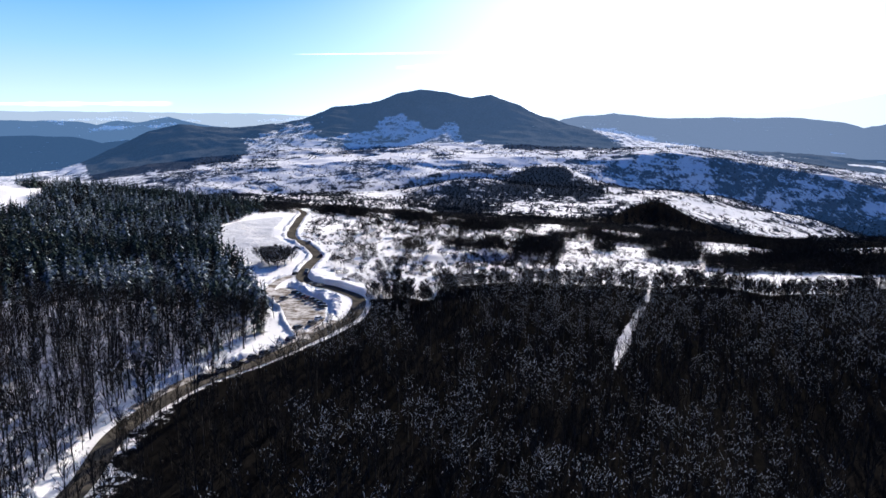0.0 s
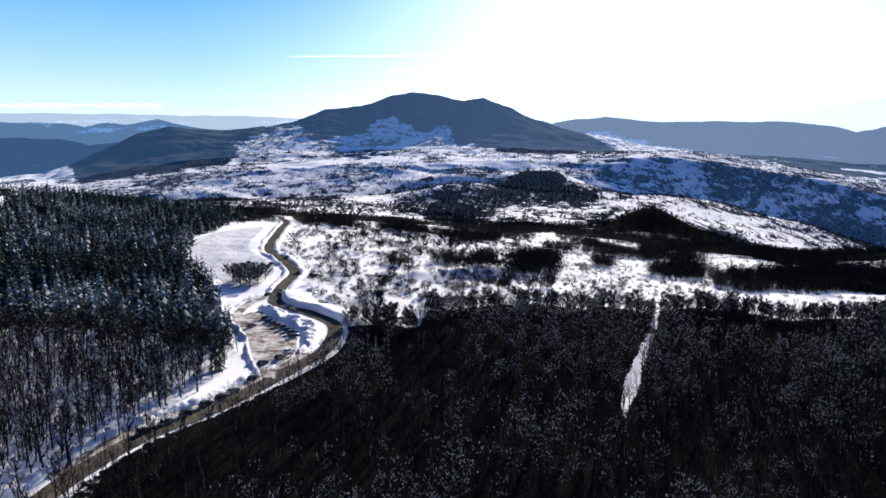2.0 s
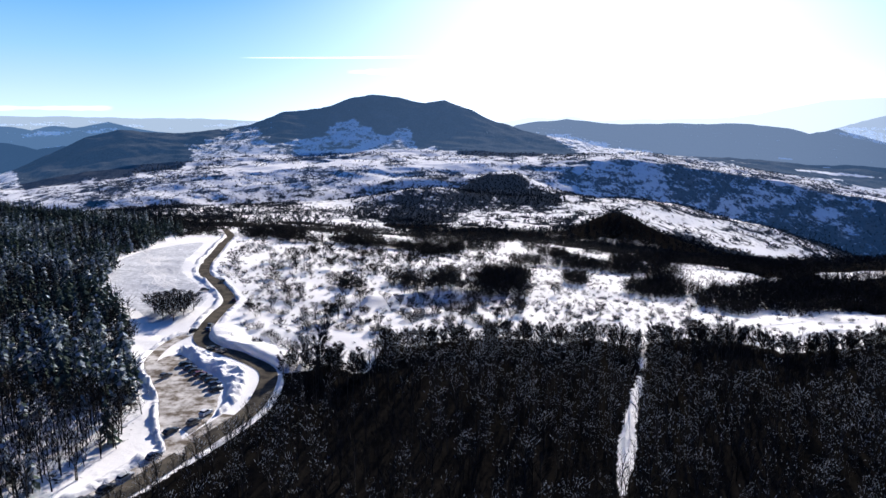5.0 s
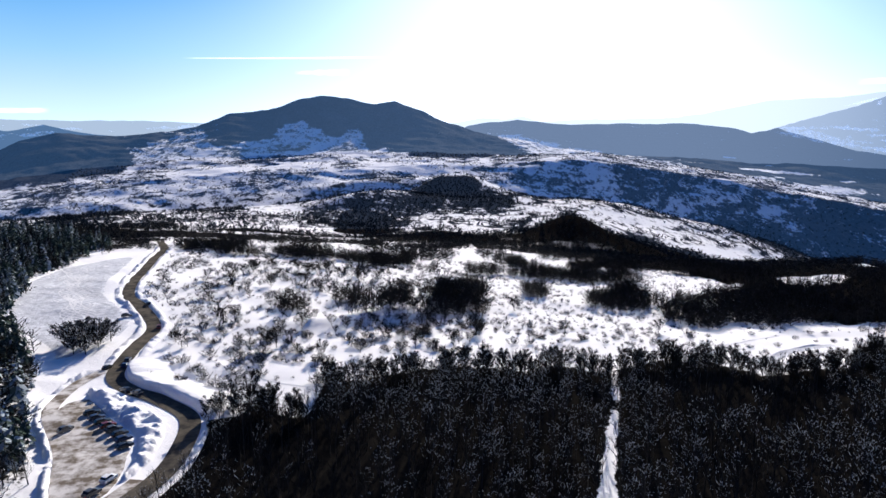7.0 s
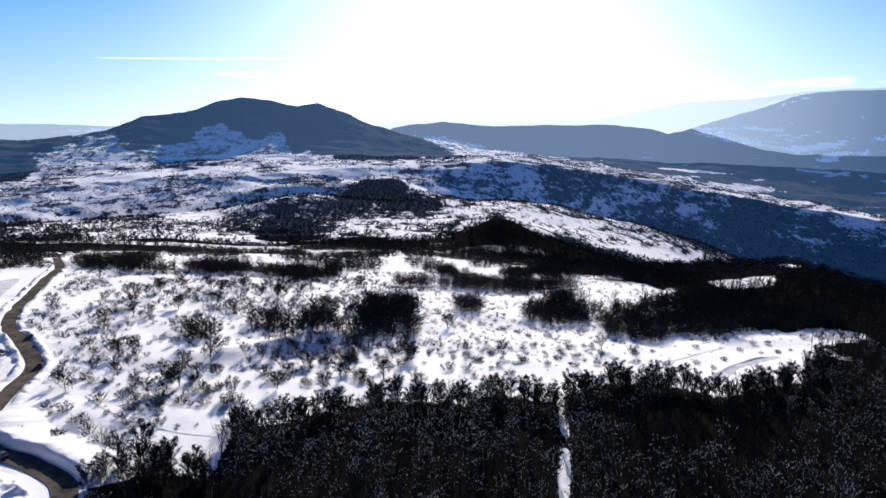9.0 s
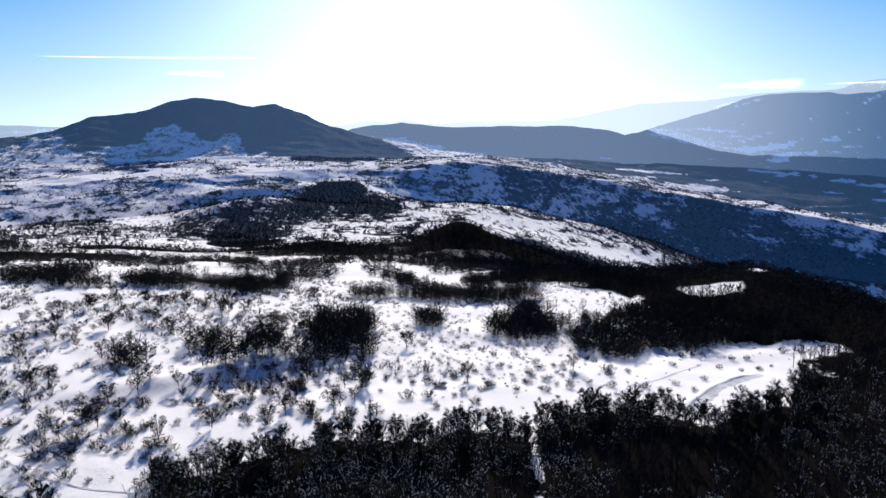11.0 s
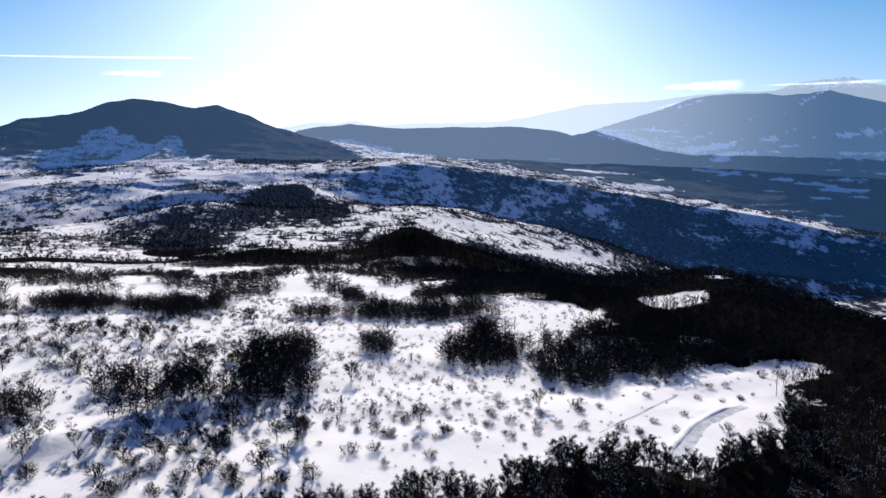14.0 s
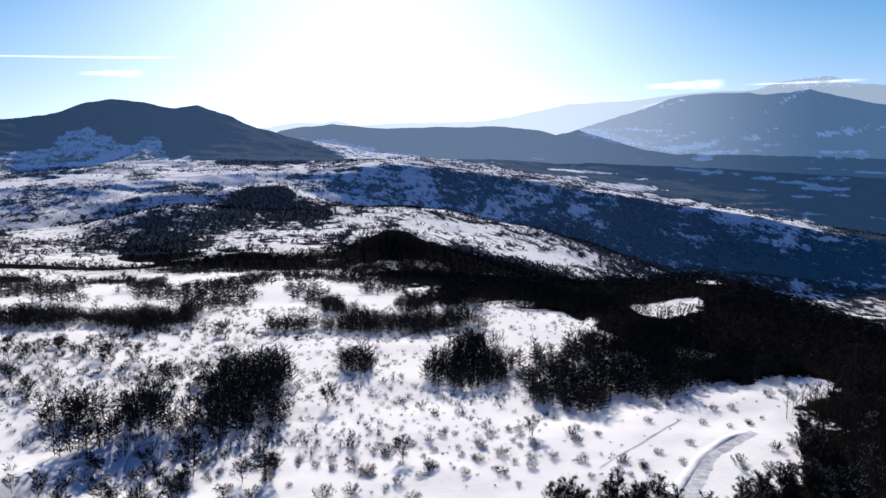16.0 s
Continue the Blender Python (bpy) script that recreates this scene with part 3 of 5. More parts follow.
def far_cover():
    """Woodland over the slopes beyond the plateau."""
    el = np.degrees(np.arctan2(land - EYE, rr))
    lumps, flecks = fbm(gx, gy, 190, 4, 31), fbm(gx, gy, 45, 3, 33)
    w = 0.36 + 0.42 * lumps + 0.12 * flecks + 0.20 * (1 - ramp01(rq, 1500, 2300))
    # valley sides below the fields: scrub and hedges
    w += 0.16 * ramp01(az_deg, 16, 24) * ramp01(rq, 2300, 2600) * (1 - 0.6 * ramp01(rq, 2860, 2920))
    w += 0.2 * ramp01(az_deg, 26, 36) * ramp01(rq, 2250, 2500) * (1 - ramp01(rq, 2780, 2900))
    mottled = ramp01(az_deg, 10, 18) * ramp01(rq, 2250, 2400) * (1 - ramp01(rq, 2950, 3050))
    w += mottled * (0.03 + 0.7 * fbm(gx * 1.2, gy * 0.8, 110, 5, 43))
    # hedges and terraces between the fields
    rows, walls = fbm(gx * 0.9, gy * 1.1, 130, 3, 39), fbm(gx * 1.8, gy * 0.6, 90, 3, 40)
    hedge = 0.52 * np.exp(-((rows / 0.05) ** 2)) + 0.3 * np.exp(-((walls / 0.04) ** 2))
    slant = fbm((0.94 * gx + 0.34 * gy) * 0.4, (0.94 * gy - 0.34 * gx) * 1.3, 110, 3, 41)
    lines = 0.5 * np.exp(-((slant / 0.05) ** 2)) * ramp01(rq, 2250, 2400) * (1 - ramp01(rq, 3300, 3450))
    w += hedge * ramp01(rq, 1150, 1300) * (1 - ramp01(rq, 3450, 3700))
    # fields under the mountain
    w -= 0.04 * ramp01(az_deg, -18, -8) * (1 - ramp01(az_deg, 10, 18)) * ramp01(rq, 2500, 2900)
    edge = np.interp(az_deg, WOOD_EDGE[0::2], WOOD_EDGE[1::2])
    w += 0.22 * flecks * ramp01(rq, 2700, 3000)
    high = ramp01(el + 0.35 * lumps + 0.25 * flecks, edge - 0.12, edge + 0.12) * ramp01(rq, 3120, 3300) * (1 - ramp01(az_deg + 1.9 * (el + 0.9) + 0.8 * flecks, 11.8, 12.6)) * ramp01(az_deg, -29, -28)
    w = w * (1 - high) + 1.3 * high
    ridge = ramp01(rq, 4160, 4200) * ramp01(az_deg, 11, 12)
    ridge = np.maximum(ridge, ramp01(rq, 4310, 4360))
    ridge = np.maximum(ridge, ramp01(rq, 3420, 3470) * ramp01(az_deg, 22, 25)) * (1 - ramp01(rq, 4630, 4660))
    strips = fbm(az_deg * 0.5, el * 5, 1.0, 4, 37)
    flat = ramp01(strips, 0.44, 0.5) * (1 - ramp01(el, -2.4, -1.6)) * ramp01(az_deg, 23, 28)
    ridge = ridge * (1 - ramp01(rq, 4565, 4580))
    w = w * (1 - ridge) + ridge * (1.3 + 0.12 * lumps - 1.2 * flat)
    last = ramp01(rq, 4565, 4580)
    w = w * (1 - last) + last * (1.35 + 0.15 * lumps - 0.8 * ramp01(el, 2.5, 2.8) - 1.0 * ramp01(fbm(az_deg * 0.5, el * 4.5, 1.0, 4, 38), 0.2, 0.36) * (1 - ramp01(el, -0.4, 0.3)))
    ragged = 0.45 * fbm(az_deg, el * 3, 2.0, 4, 36) + 0.55 * fbm(az_deg, el * 3, 0.6, 3, 46) * ramp01(rq, 2200, 2600)
    w -= 0.10 * ramp01(az_deg, 7, 10) * (1 - ramp01(az_deg, 30, 36)) * ramp01(rq, 1220, 1350) * (1 - ramp01(rq, 1900, 2000))
    w -= 0.5 * tread * broken_slope * (1 - 0.8 * high)
    for list_of in (FAR_WOODS, FAR_SNOWS, FAR_STRIPS, PEAK_SNOWS):
        for a0, e0, ha, he, fall, value in list_of:
            d = np.sqrt(((az_deg - a0) / ha) ** 2 + ((el - e0 + fall * (az_deg - a0)) / he) ** 2) + ragged
            m = (1 - ramp01(d, 0.75, 1.1)) * ramp01(rq, 1250, 1350)
            w = w * (1 - m) + (value + 0.12 * lumps) * m
    w += (lines + 0.7 * hedge * ramp01(az_deg, 10, 14) * ramp01(rq, 2800, 2900)) * (1 - ramp01(w, 0.6, 0.9)) * (1 - ramp01(rq, 3900, 4100))
    w += (1.0 * hedge + 0.2 * flecks) * ramp01(rq, 1150, 1250) * (1 - ramp01(rq, 2000, 2200)) * ramp01(az_deg, 5, 8)
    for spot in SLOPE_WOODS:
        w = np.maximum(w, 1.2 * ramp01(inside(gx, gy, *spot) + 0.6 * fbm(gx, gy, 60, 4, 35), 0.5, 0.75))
    return w


# woods on the slopes past the plateau: centre, half length, half width, turn
SLOPE_WOODS = [(38, 1480, 66, 300, 2), (135, 1195, 55, 90, -30), (285, 1890, 130, 210, 0), (370, 1800, 70, 120, -20), (170, 1130, 60, 110, 0), (330, 1080, 90, 70, -15), (480, 1110, 190, 90, 30), (-230, 1000, 220, 60, -15), (90, 900, 110, 40, 10), (-90, 1180, 140, 30, 0), (470, 640, 130, 110, -30), (640, 780, 160, 200, -30)]
cover = far_cover()
near_part = ramp01(rr, 800, 950)
right_side = ramp01(gx - np.interp(gy, road_line[:, 1], road_line[:, 0]), 2.5, 6)
near_wood = smooth(wood_cover(gx, gy), 2)
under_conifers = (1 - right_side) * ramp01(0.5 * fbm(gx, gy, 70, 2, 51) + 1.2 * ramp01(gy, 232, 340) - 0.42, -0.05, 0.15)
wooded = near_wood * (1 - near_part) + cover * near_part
# litter cover thickened under the trees, partly in place of their shade
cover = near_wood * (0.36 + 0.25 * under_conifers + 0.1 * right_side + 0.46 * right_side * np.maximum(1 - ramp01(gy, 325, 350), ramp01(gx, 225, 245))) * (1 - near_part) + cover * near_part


def sheet(name, lo, hi, mat, label, category):
    """The land between two rings as one smooth mesh."""
    n = len(BEARINGS)
    co = np.stack([gx[lo:hi], gy[lo:hi], land[lo:hi]], -1).reshape(-1, 3)
    i, j = np.meshgrid(np.arange(hi - lo - 1), np.arange(n), indexing="ij")
    k = (j + 1) % n
    quads = np.stack([i * n + j, (i + 1) * n + j, (i + 1) * n + k, i * n + k], -1).reshape(-1, 4)[:, ::-1]
    me = mesh_from(name, co, quads)
    me.polygons.foreach_set("use_smooth", np.ones(len(quads), bool))
    layer = me.attributes.new("wood", "FLOAT", "POINT")
    layer.data.foreach_set("value", cover[lo:hi].ravel().astype(np.float32))
    me.materials.append(mat)
    return tagged(new(name, me), label, category, kind="structure")


def mesh_from(name, co, faces, mats=None):
    """A mesh from arrays of places and of faces with equal corners."""
    me = bpy.data.meshes.new(name)
    corners = faces.shape[1]
    me.vertices.add(len(co))
    me.vertices.foreach_set("co", np.ascontiguousarray(co, np.float32).ravel())
    me.loops.add(faces.size)
    me.loops.foreach_set("vertex_index", np.ascontiguousarray(faces, np.int32).ravel())
    me.polygons.add(len(faces))
    me.polygons.foreach_set("loop_start", np.arange(0, faces.size, corners, dtype=np.int32))
    if mats is not None:
        me.polygons.foreach_set("material_index", np.ascontiguousarray(mats, np.int32))
    me.update(calc_edges=True)
    return me


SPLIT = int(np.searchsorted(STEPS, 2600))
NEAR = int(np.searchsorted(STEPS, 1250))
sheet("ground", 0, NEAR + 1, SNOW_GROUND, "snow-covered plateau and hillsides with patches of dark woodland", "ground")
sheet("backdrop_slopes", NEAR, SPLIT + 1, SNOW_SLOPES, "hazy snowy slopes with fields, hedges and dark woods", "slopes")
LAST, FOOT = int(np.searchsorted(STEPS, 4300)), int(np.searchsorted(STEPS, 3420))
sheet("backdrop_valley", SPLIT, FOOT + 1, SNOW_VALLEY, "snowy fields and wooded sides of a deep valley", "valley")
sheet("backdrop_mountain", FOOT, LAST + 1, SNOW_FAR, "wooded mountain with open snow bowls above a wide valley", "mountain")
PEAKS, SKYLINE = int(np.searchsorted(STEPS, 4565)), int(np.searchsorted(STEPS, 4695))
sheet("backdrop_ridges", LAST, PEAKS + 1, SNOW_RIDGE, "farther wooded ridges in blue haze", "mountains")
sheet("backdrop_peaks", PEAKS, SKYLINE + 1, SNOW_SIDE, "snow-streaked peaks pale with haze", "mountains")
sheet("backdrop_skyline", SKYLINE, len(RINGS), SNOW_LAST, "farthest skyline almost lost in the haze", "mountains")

# ---- trees ----
rng = np.random.default_rng(7)


def tube(path, radii, sides):
    """A tapered tube as places and triangles."""
    path = np.array(path, float)
    ring = np.linspace(0, 2 * np.pi, sides, endpoint=False)
    co = np.concatenate([np.stack([p[0] + r * np.cos(ring), p[1] + r * np.sin(ring), np.full(sides, p[2])], 1) for p, r in zip(path, radii)])
    tris = []
    for k in range(len(path) - 1):
        for s in range(sides):
            a, b = k * sides + s, k * sides + (s + 1) % sides
            tris += [(a, b, b + sides), (a, b + sides, a + sides)]
    return co, np.array(tris)


def join(pieces):
    """Places, triangles and material numbers of several pieces as one."""
    co, tri, mat, base = [], [], [], 0
    for c, t, m in pieces:
        co.append(c)
        tri.append(t + base)
        mat.append(np.full(len(t), m))
        base += len(c)
    return np.concatenate(co), np.concatenate(tri), np.concatenate(mat)


def slivers(starts, ends, width, g):
    """Thin twig triangles from starts to ends."""
    way = ends - starts
    side = np.cross(way, g.normal(size=way.shape))
    side /= np.linalg.norm(side, axis=1, keepdims=True) + 1e-9
    co = np.stack([starts - side * width, starts + side * width, ends], 1).reshape(-1, 3)
    return co, np.arange(len(co)).reshape(-1, 3)


def beech(seed, height=10.0, limbs=6, twigs=94, frost=0.0, low=0.3, spread=2.3, width=0.085, fine=False, girth=1.0, wild=0.3, up=0.75, core=0.0, core_width=0.2):
    """A bare beech: trunk; domed crown of limbs and upswept twigs, some rimed. Returns (trunk, crown)."""
    g = np.random.default_rng(seed)
    lean = g.normal(0, 0.3, 2)
    z = [-0.9, 0.25 * height, 0.6 * height, 0.95 * height]
    trunk = tube([(lean[0] * h / height, lean[1] * h / height, h) for h in z], [0.2 * girth, 0.15 * girth, 0.1 * girth, 0.02], 3)
    pieces, tips = [], []
    for k in range(limbs):
        h0 = height * (low + (0.75 - low) * (k + g.random()) / limbs)
        a = k * 2.4 + g.normal(0, 0.4)
        reach = spread * (1.1 - 0.5 * (h0 / height - low) / (1 - low)) * (0.7 + 0.5 * g.random())
        rise = min(reach * (0.7 + 0.7 * g.random()), height - h0)
        p0 = np.array([lean[0] * h0 / height, lean[1] * h0 / height, h0])
        p1 = p0 + [reach * 0.55 * math.cos(a), reach * 0.55 * math.sin(a), rise * 0.4]
        p2 = p0 + [reach * math.cos(a), reach * math.sin(a), rise]
        pieces.append((*tube([p0, p1, p2] if fine else [p0, p2], [0.045, 0.03, 0.01] if fine else [0.06, 0.02], 3), 0))
        tips += [(p0, p1, p2)]
    tips = np.array(tips)
    pick, t = g.integers(0, limbs, twigs), g.random((twigs, 1)) ** 0.55
    root = tips[pick, 0] * (1 - t) + tips[pick, 2] * t
    out = tips[pick, 2] - tips[pick, 0]
    out /= np.linalg.norm(out, axis=1, keepdims=True)
    way = 0.5 * out + g.normal(0, wild, (twigs, 3)) + [0, 0, up]
    ends = root + way * (1.0 + 1.0 * g.random((twigs, 1)))
    ends[:, 2] = np.minimum(ends[:, 2], height * (1.06 - 0.05 * ((ends[:, 0] - lean[0]) ** 2 + (ends[:, 1] - lean[1]) ** 2) / spread))
    rimed = (g.random(twigs) < frost) & (ends[:, 2] > 0.5 * height)
    inner = ~rimed & (g.random(twigs) < core)
    root[inner] = root[inner] * 0.55 + ends[inner] * 0.45
    ends[inner] = root[inner] + g.normal(0, 0.42, (inner.sum(), 3)) + [0, 0, 0.15]
    outer = ~rimed & ~inner
    pieces.append((*slivers(root[outer], ends[outer], width, g), 1))
    if inner.any():
        pieces.append((*slivers(root[inner], ends[inner], core_width, g), 1))
    if rimed.any():
        pieces.append((*slivers(root[rimed] * 0.8 + ends[rimed] * 0.2, ends[rimed], width * 0.55, g), 2))
    return (*trunk, np.zeros(len(trunk[1]), int)), join(pieces)


def brush(seed, height=10.0, branches=20, twigs=100, low=0.2, spread=2.4, thick=0.075, width=0.05, frost=0.0, sides=3, lean=0.3, girth=0.17, rise=0.3):
    """A bare broadleaf tree: trunk, branches fanning up into a dome, and a haze of fine twigs, some rimed at the tip. Returns (trunk, crown)."""
    g = np.random.default_rng(seed)
    tilt = g.normal(0, lean, 2)
    trunk = tube([(tilt[0] * h / height, tilt[1] * h / height, h) for h in (-0.9, 0.45 * height, 0.9 * height)], [girth, 0.6 * girth, 0.03], sides)
    level = low + (0.82 - low) * (np.arange(branches) + g.random(branches)) / branches
    a = np.arange(branches) * 2.4 + g.normal(0, 0.4, branches)
    root = np.stack([tilt[0] * level, tilt[1] * level, height * level], 1)
    top = np.minimum(level + 0.5 * rise + rise * g.random(branches), 1.03)
    dome = np.sqrt(np.clip(1.04 - ((top - 0.55) / 0.52) ** 2, 0.03, 1)) * (0.55 + 0.55 * g.random(branches))
    tip = np.stack([tilt[0] * top + spread * dome * np.cos(a), tilt[1] * top + spread * dome * np.sin(a), height * top], 1)
    pick, t = g.integers(0, branches, twigs), 0.25 + 0.75 * g.random((twigs, 1)) ** 0.7
    start = root[pick] * (1 - t) + tip[pick] * t
    out = (tip - root)[pick]
    out /= np.linalg.norm(out, axis=1, keepdims=True)
    end = start + (0.45 * out + g.normal(0, 0.36, (twigs, 3)) + [0, 0, 0.42]) * (0.085 + 0.07 * g.random((twigs, 1))) * height
    end[:, 2] = np.minimum(end[:, 2], height * 1.08)
    pieces = [(*slivers(root, tip, thick, g), 0), (*slivers(start, end, width, g), 1)]
    rimed = (g.random(twigs) < frost) & (end[:, 2] > 0.5 * height)
    if rimed.any():
        bit = start[rimed] * 0.4 + end[rimed] * 0.6
        pieces.append((*slivers(bit, bit + (end[rimed] - start[rimed]) * 0.32 + g.normal(0, 0.12, bit.shape), width * 1.4, g), 2))
    return (*trunk, np.zeros(len(trunk[1]), int)), join(pieces)


def spruce(seed, height=12.0, tiers=8, frost=0.35):
    """A conifer: trunk and uneven drooping boughs, some of them rimed. Returns (trunk, crown)."""
    g = np.random.default_rng(seed)
    trunk = tube([(0, 0, -0.6), (0, 0, height)], [0.16, 0.02], 3)
    co, tri, mat = [], [], []
    for k in range(tiers):
        for s in range(5):
            level = (k + g.random()) / tiers
            h = height * (0.05 + 0.93 * level)
            reach = (0.215 * height * (1 - level) ** 0.9 + 0.1) * (0.65 + 0.5 * g.random())
            a = 2 * np.pi * (s + g.random()) / 5 + 0.6 * k
            w = 0.36 * reach + 0.08
            base = np.array([0, 0, h + 0.5 * reach])
            tip = np.array([reach * math.cos(a), reach * math.sin(a), h - 0.3 * reach + g.normal(0, 0.15)])
            side = np.array([-math.sin(a), math.cos(a), g.normal(0, 0.3)]) * w
            mid = base * 0.4 + tip * 0.6
            n = len(co)
            co += [base, mid + side, tip, mid - side]
            tri += [(n, n + 2, n + 1), (n, n + 3, n + 2)]
            mat += [2 if g.random() < frost else 1] * 2
    return (*trunk, np.zeros(len(trunk[1]), int)), (np.array(co), np.array(tri), np.array(mat))


def far_crown(seed, height=9.0, n=8, width=1.3):
    """A distant tree: short trunk and a broad dome of branch sprays."""
    g = np.random.default_rng(seed)
    trunk = tube([(0, 0, -1.0), (0, 0, height * 0.7)], [0.22, 0.05], 3)
    a, r, h = g.random(n) * 2 * np.pi, 0.22 * height * g.random(n) ** 0.5, height * (0.1 + 0.55 * g.random(n))
    root = np.stack([r * np.cos(a), r * np.sin(a), h], 1)
    way = np.stack([np.cos(a) * 0.8, np.sin(a) * 0.8, 0.9 + 0 * a], 1) + g.normal(0, 0.7, (n, 3))
    return join([(*trunk, 0), (*slivers(root, root + way * (1.0 + g.random((n, 1))), width, g), 1)])


def shrub(seed, height=2.2, stems=16, sprays=3, thick=0.07, fine=0.07):
    """A bare shrub: a rounded tangle of fine stems fanning from the ground."""
    g = np.random.default_rng(seed)
    a, r = g.random(stems) * 2 * np.pi, g.random(stems) ** 0.5
    root = np.stack([0.3 * height * r * np.cos(a), 0.3 * height * r * np.sin(a), np.full(stems, -0.15)], 1)
    tip = np.stack([0.85 * height * r * np.cos(a), 0.85 * height * r * np.sin(a), height * (0.95 - 0.55 * r * r) * (0.7 + 0.3 * g.random(stems))], 1)
    co1, tri1 = slivers(root, tip, thick, g)
    n = stems * sprays
    t = 0.3 + 0.65 * g.random((n, 1))
    pick = g.integers(0, stems, n)
    s = root[pick] * (1 - t) + tip[pick] * t
    co2, tri2 = slivers(s, s + (g.normal(0, 0.15, s.shape) + [0, 0, 0.06]) * height, fine, g)
    return join([(co1, tri1, 0), (co2, tri2, 1)])


def scatter(name, shapes, places, sizes, mats, label, category):
    """Many plants too many to count, as one mesh: each place takes one of the shapes."""
    kind_of = rng.integers(0, len(shapes), len(places))
    cos, tris, ms, base = [], [], [], 0
    for k, (co, tri, mat) in enumerate(shapes):
        at = np.flatnonzero(kind_of == k)
        if not len(at):
            continue
        turn = rng.random(len(at)) * 2 * np.pi
        s = sizes[at][:, None] * (0.92 + 0.16 * rng.random((len(at), 1)))
        c, d = np.cos(turn)[:, None], np.sin(turn)[:, None]
        x = (co[:, 0] * c - co[:, 1] * d) * s + places[at, 0:1]
        y = (co[:, 0] * d + co[:, 1] * c) * s + places[at, 1:2]
        z = co[:, 2] * s + places[at, 2:3]
        cos.append(np.stack([x, y, z], -1).reshape(-1, 3))
        tris.append((tri[None] + (np.arange(len(at)) * len(co))[:, None, None] + base).reshape(-1, 3))
        ms.append(np.tile(mat, len(at)))
        base += len(at) * len(co)
    me = mesh_from(name, np.concatenate(cos), np.concatenate(tris), np.concatenate(ms))
    for m in mats:
        me.materials.append(m)
    return tagged(new(name, me), label, category, kind="stuff")


def whole(tree):
    trunk, crown = tree
    co = np.concatenate([trunk[0], crown[0]])
    return co, np.concatenate([trunk[1], crown[1] + len(trunk[0])]), np.concatenate([trunk[2], crown[2]])


def jittered(x0, x1, y0, y1, gap):
    """Places on a shaken grid."""
    x, y = np.meshgrid(np.arange(x0, x1, gap), np.arange(y0, y1, gap))
    x, y = x.ravel() + rng.uniform(-0.48, 0.48, x.size) * gap, y.ravel() + rng.uniform(-0.48, 0.48, y.size) * gap
    return x, y


def in_view(x, y):
    """Land that the flight can look over."""
    a = np.degrees(np.arctan2(x - ORIGIN[0], y + 10))
    return (a > -40) & (a < 66) & (y > 105)


def grounded(x, y):
    return np.stack([x, y, ground_z(x, y)], 1)


BEECHES = [brush(seed, height=11.5, low=0.28, spread=2.8, frost=f, branches=18, twigs=96) for seed, f in ((1, 0), (2, 0), (3, 0.45), (4, 0), (5, 0.65), (6, 0.3))]
FAR_BEECHES = [brush(seed, branches=12, twigs=36, thick=0.18, width=0.17, spread=3.4, rise=0.22) for seed in (91, 92, 93, 94)]
COPSE_TREES = [brush(seed, height=8.5, low=0.03, spread=4.3, branches=22, twigs=78, thick=0.16, width=0.17, rise=0.22, lean=0.6) for seed in (71, 72, 73, 74)]
TALL_BEECHES = [brush(seed, height=10.5, low=0.15, spread=3.0, branches=26, twigs=96, thick=0.07, width=0.075, frost=f, girth=0.22, lean=0.5) for seed, f in ((81, 0), (82, 0.1), (83, 0), (84, 0.2))]
EDGE_BEECHES = [beech(seed, frost=f, height=10.0, twigs=950, limbs=16, width=0.042, fine=True, spread=2.6, low=0.03, wild=0.36, up=0.75, core=0.6, core_width=0.12) for seed, f in ((61, 0), (62, 0), (63, 0.1), (64, 0), (65, 0.2))]
SPRUCES = [spruce(seed, frost=f) for seed, f in ((11, 0.02), (12, 0.06), (13, 0.15), (14, 0.45), (15, 0.6), (16, 0.75))]
beech_shapes, spruce_shapes = [whole(t) for t in BEECHES], [whole(t) for t in SPRUCES]
WOODY = [BARK, TWIG, FROST]


def shaped_mesh(name, shape, mats):
    co, tri, mat = shape
    me = mesh_from(name, co, tri, mat)
    for m in mats:
        me.materials.append(m)
    return me


def plant_trees(name, trees, places, sizes, mats, label, category, group):
    """Single trees that can be counted, each with trunk and crown."""
    first = []
    for trunk, crown in trees:
        root = tagged(new(name), label, category, group)
        for part_name, shape in (("trunk", trunk), ("crown", crown)):
            ob = new(part_name, shaped_mesh(part_name, shape, mats))
            ob.parent = root
        first.append([root, False])
    for k, (p, size) in enumerate(zip(places, sizes)):
        m = pose(*p, 0, 0, float(rng.random() * 360)) @ Matrix.Diagonal((size, size, size, 1))
        pair = first[k % len(first)]
        if not pair[1]:
            pair[0].matrix_basis, pair[1] = m, True
        else:
            made = copy_thing(pair[0], m)
            made.matrix_basis = m


# beech wood: the edge along the snowfield tree by tree, the depth of it as one
x, y = jittered(-84, 480, 105, 620, 4.7)
keep = in_view(x, y) & (wood_cover(x, y) > 0.5) & (x > np.interp(y, road_line[:, 1], road_line[:, 0]) + np.where(y < 186, 3.9, 4.6)) & (np.hypot(x - 10, y - 100) < 520)
keep &= (y < np.interp(x, EDGE_X, EDGE_Y) + 8) | (np.max([inside(x, y, *spot) for spot in COPSES], axis=0) < 0.4)
x, y = x[keep], y[keep]
size = (0.65 + 0.55 * rng.random(len(x))) * (0.95 + 0.25 * fbm(x, y, 35, 2, 71)) * (1 - 0.55 * (1 - ramp01(away(x, y, road_line), 4, 13)) * ramp01(y, 184, 192) * (1 - ramp01(y, 300, 320)))
rim = np.interp(x, EDGE_X, EDGE_Y)
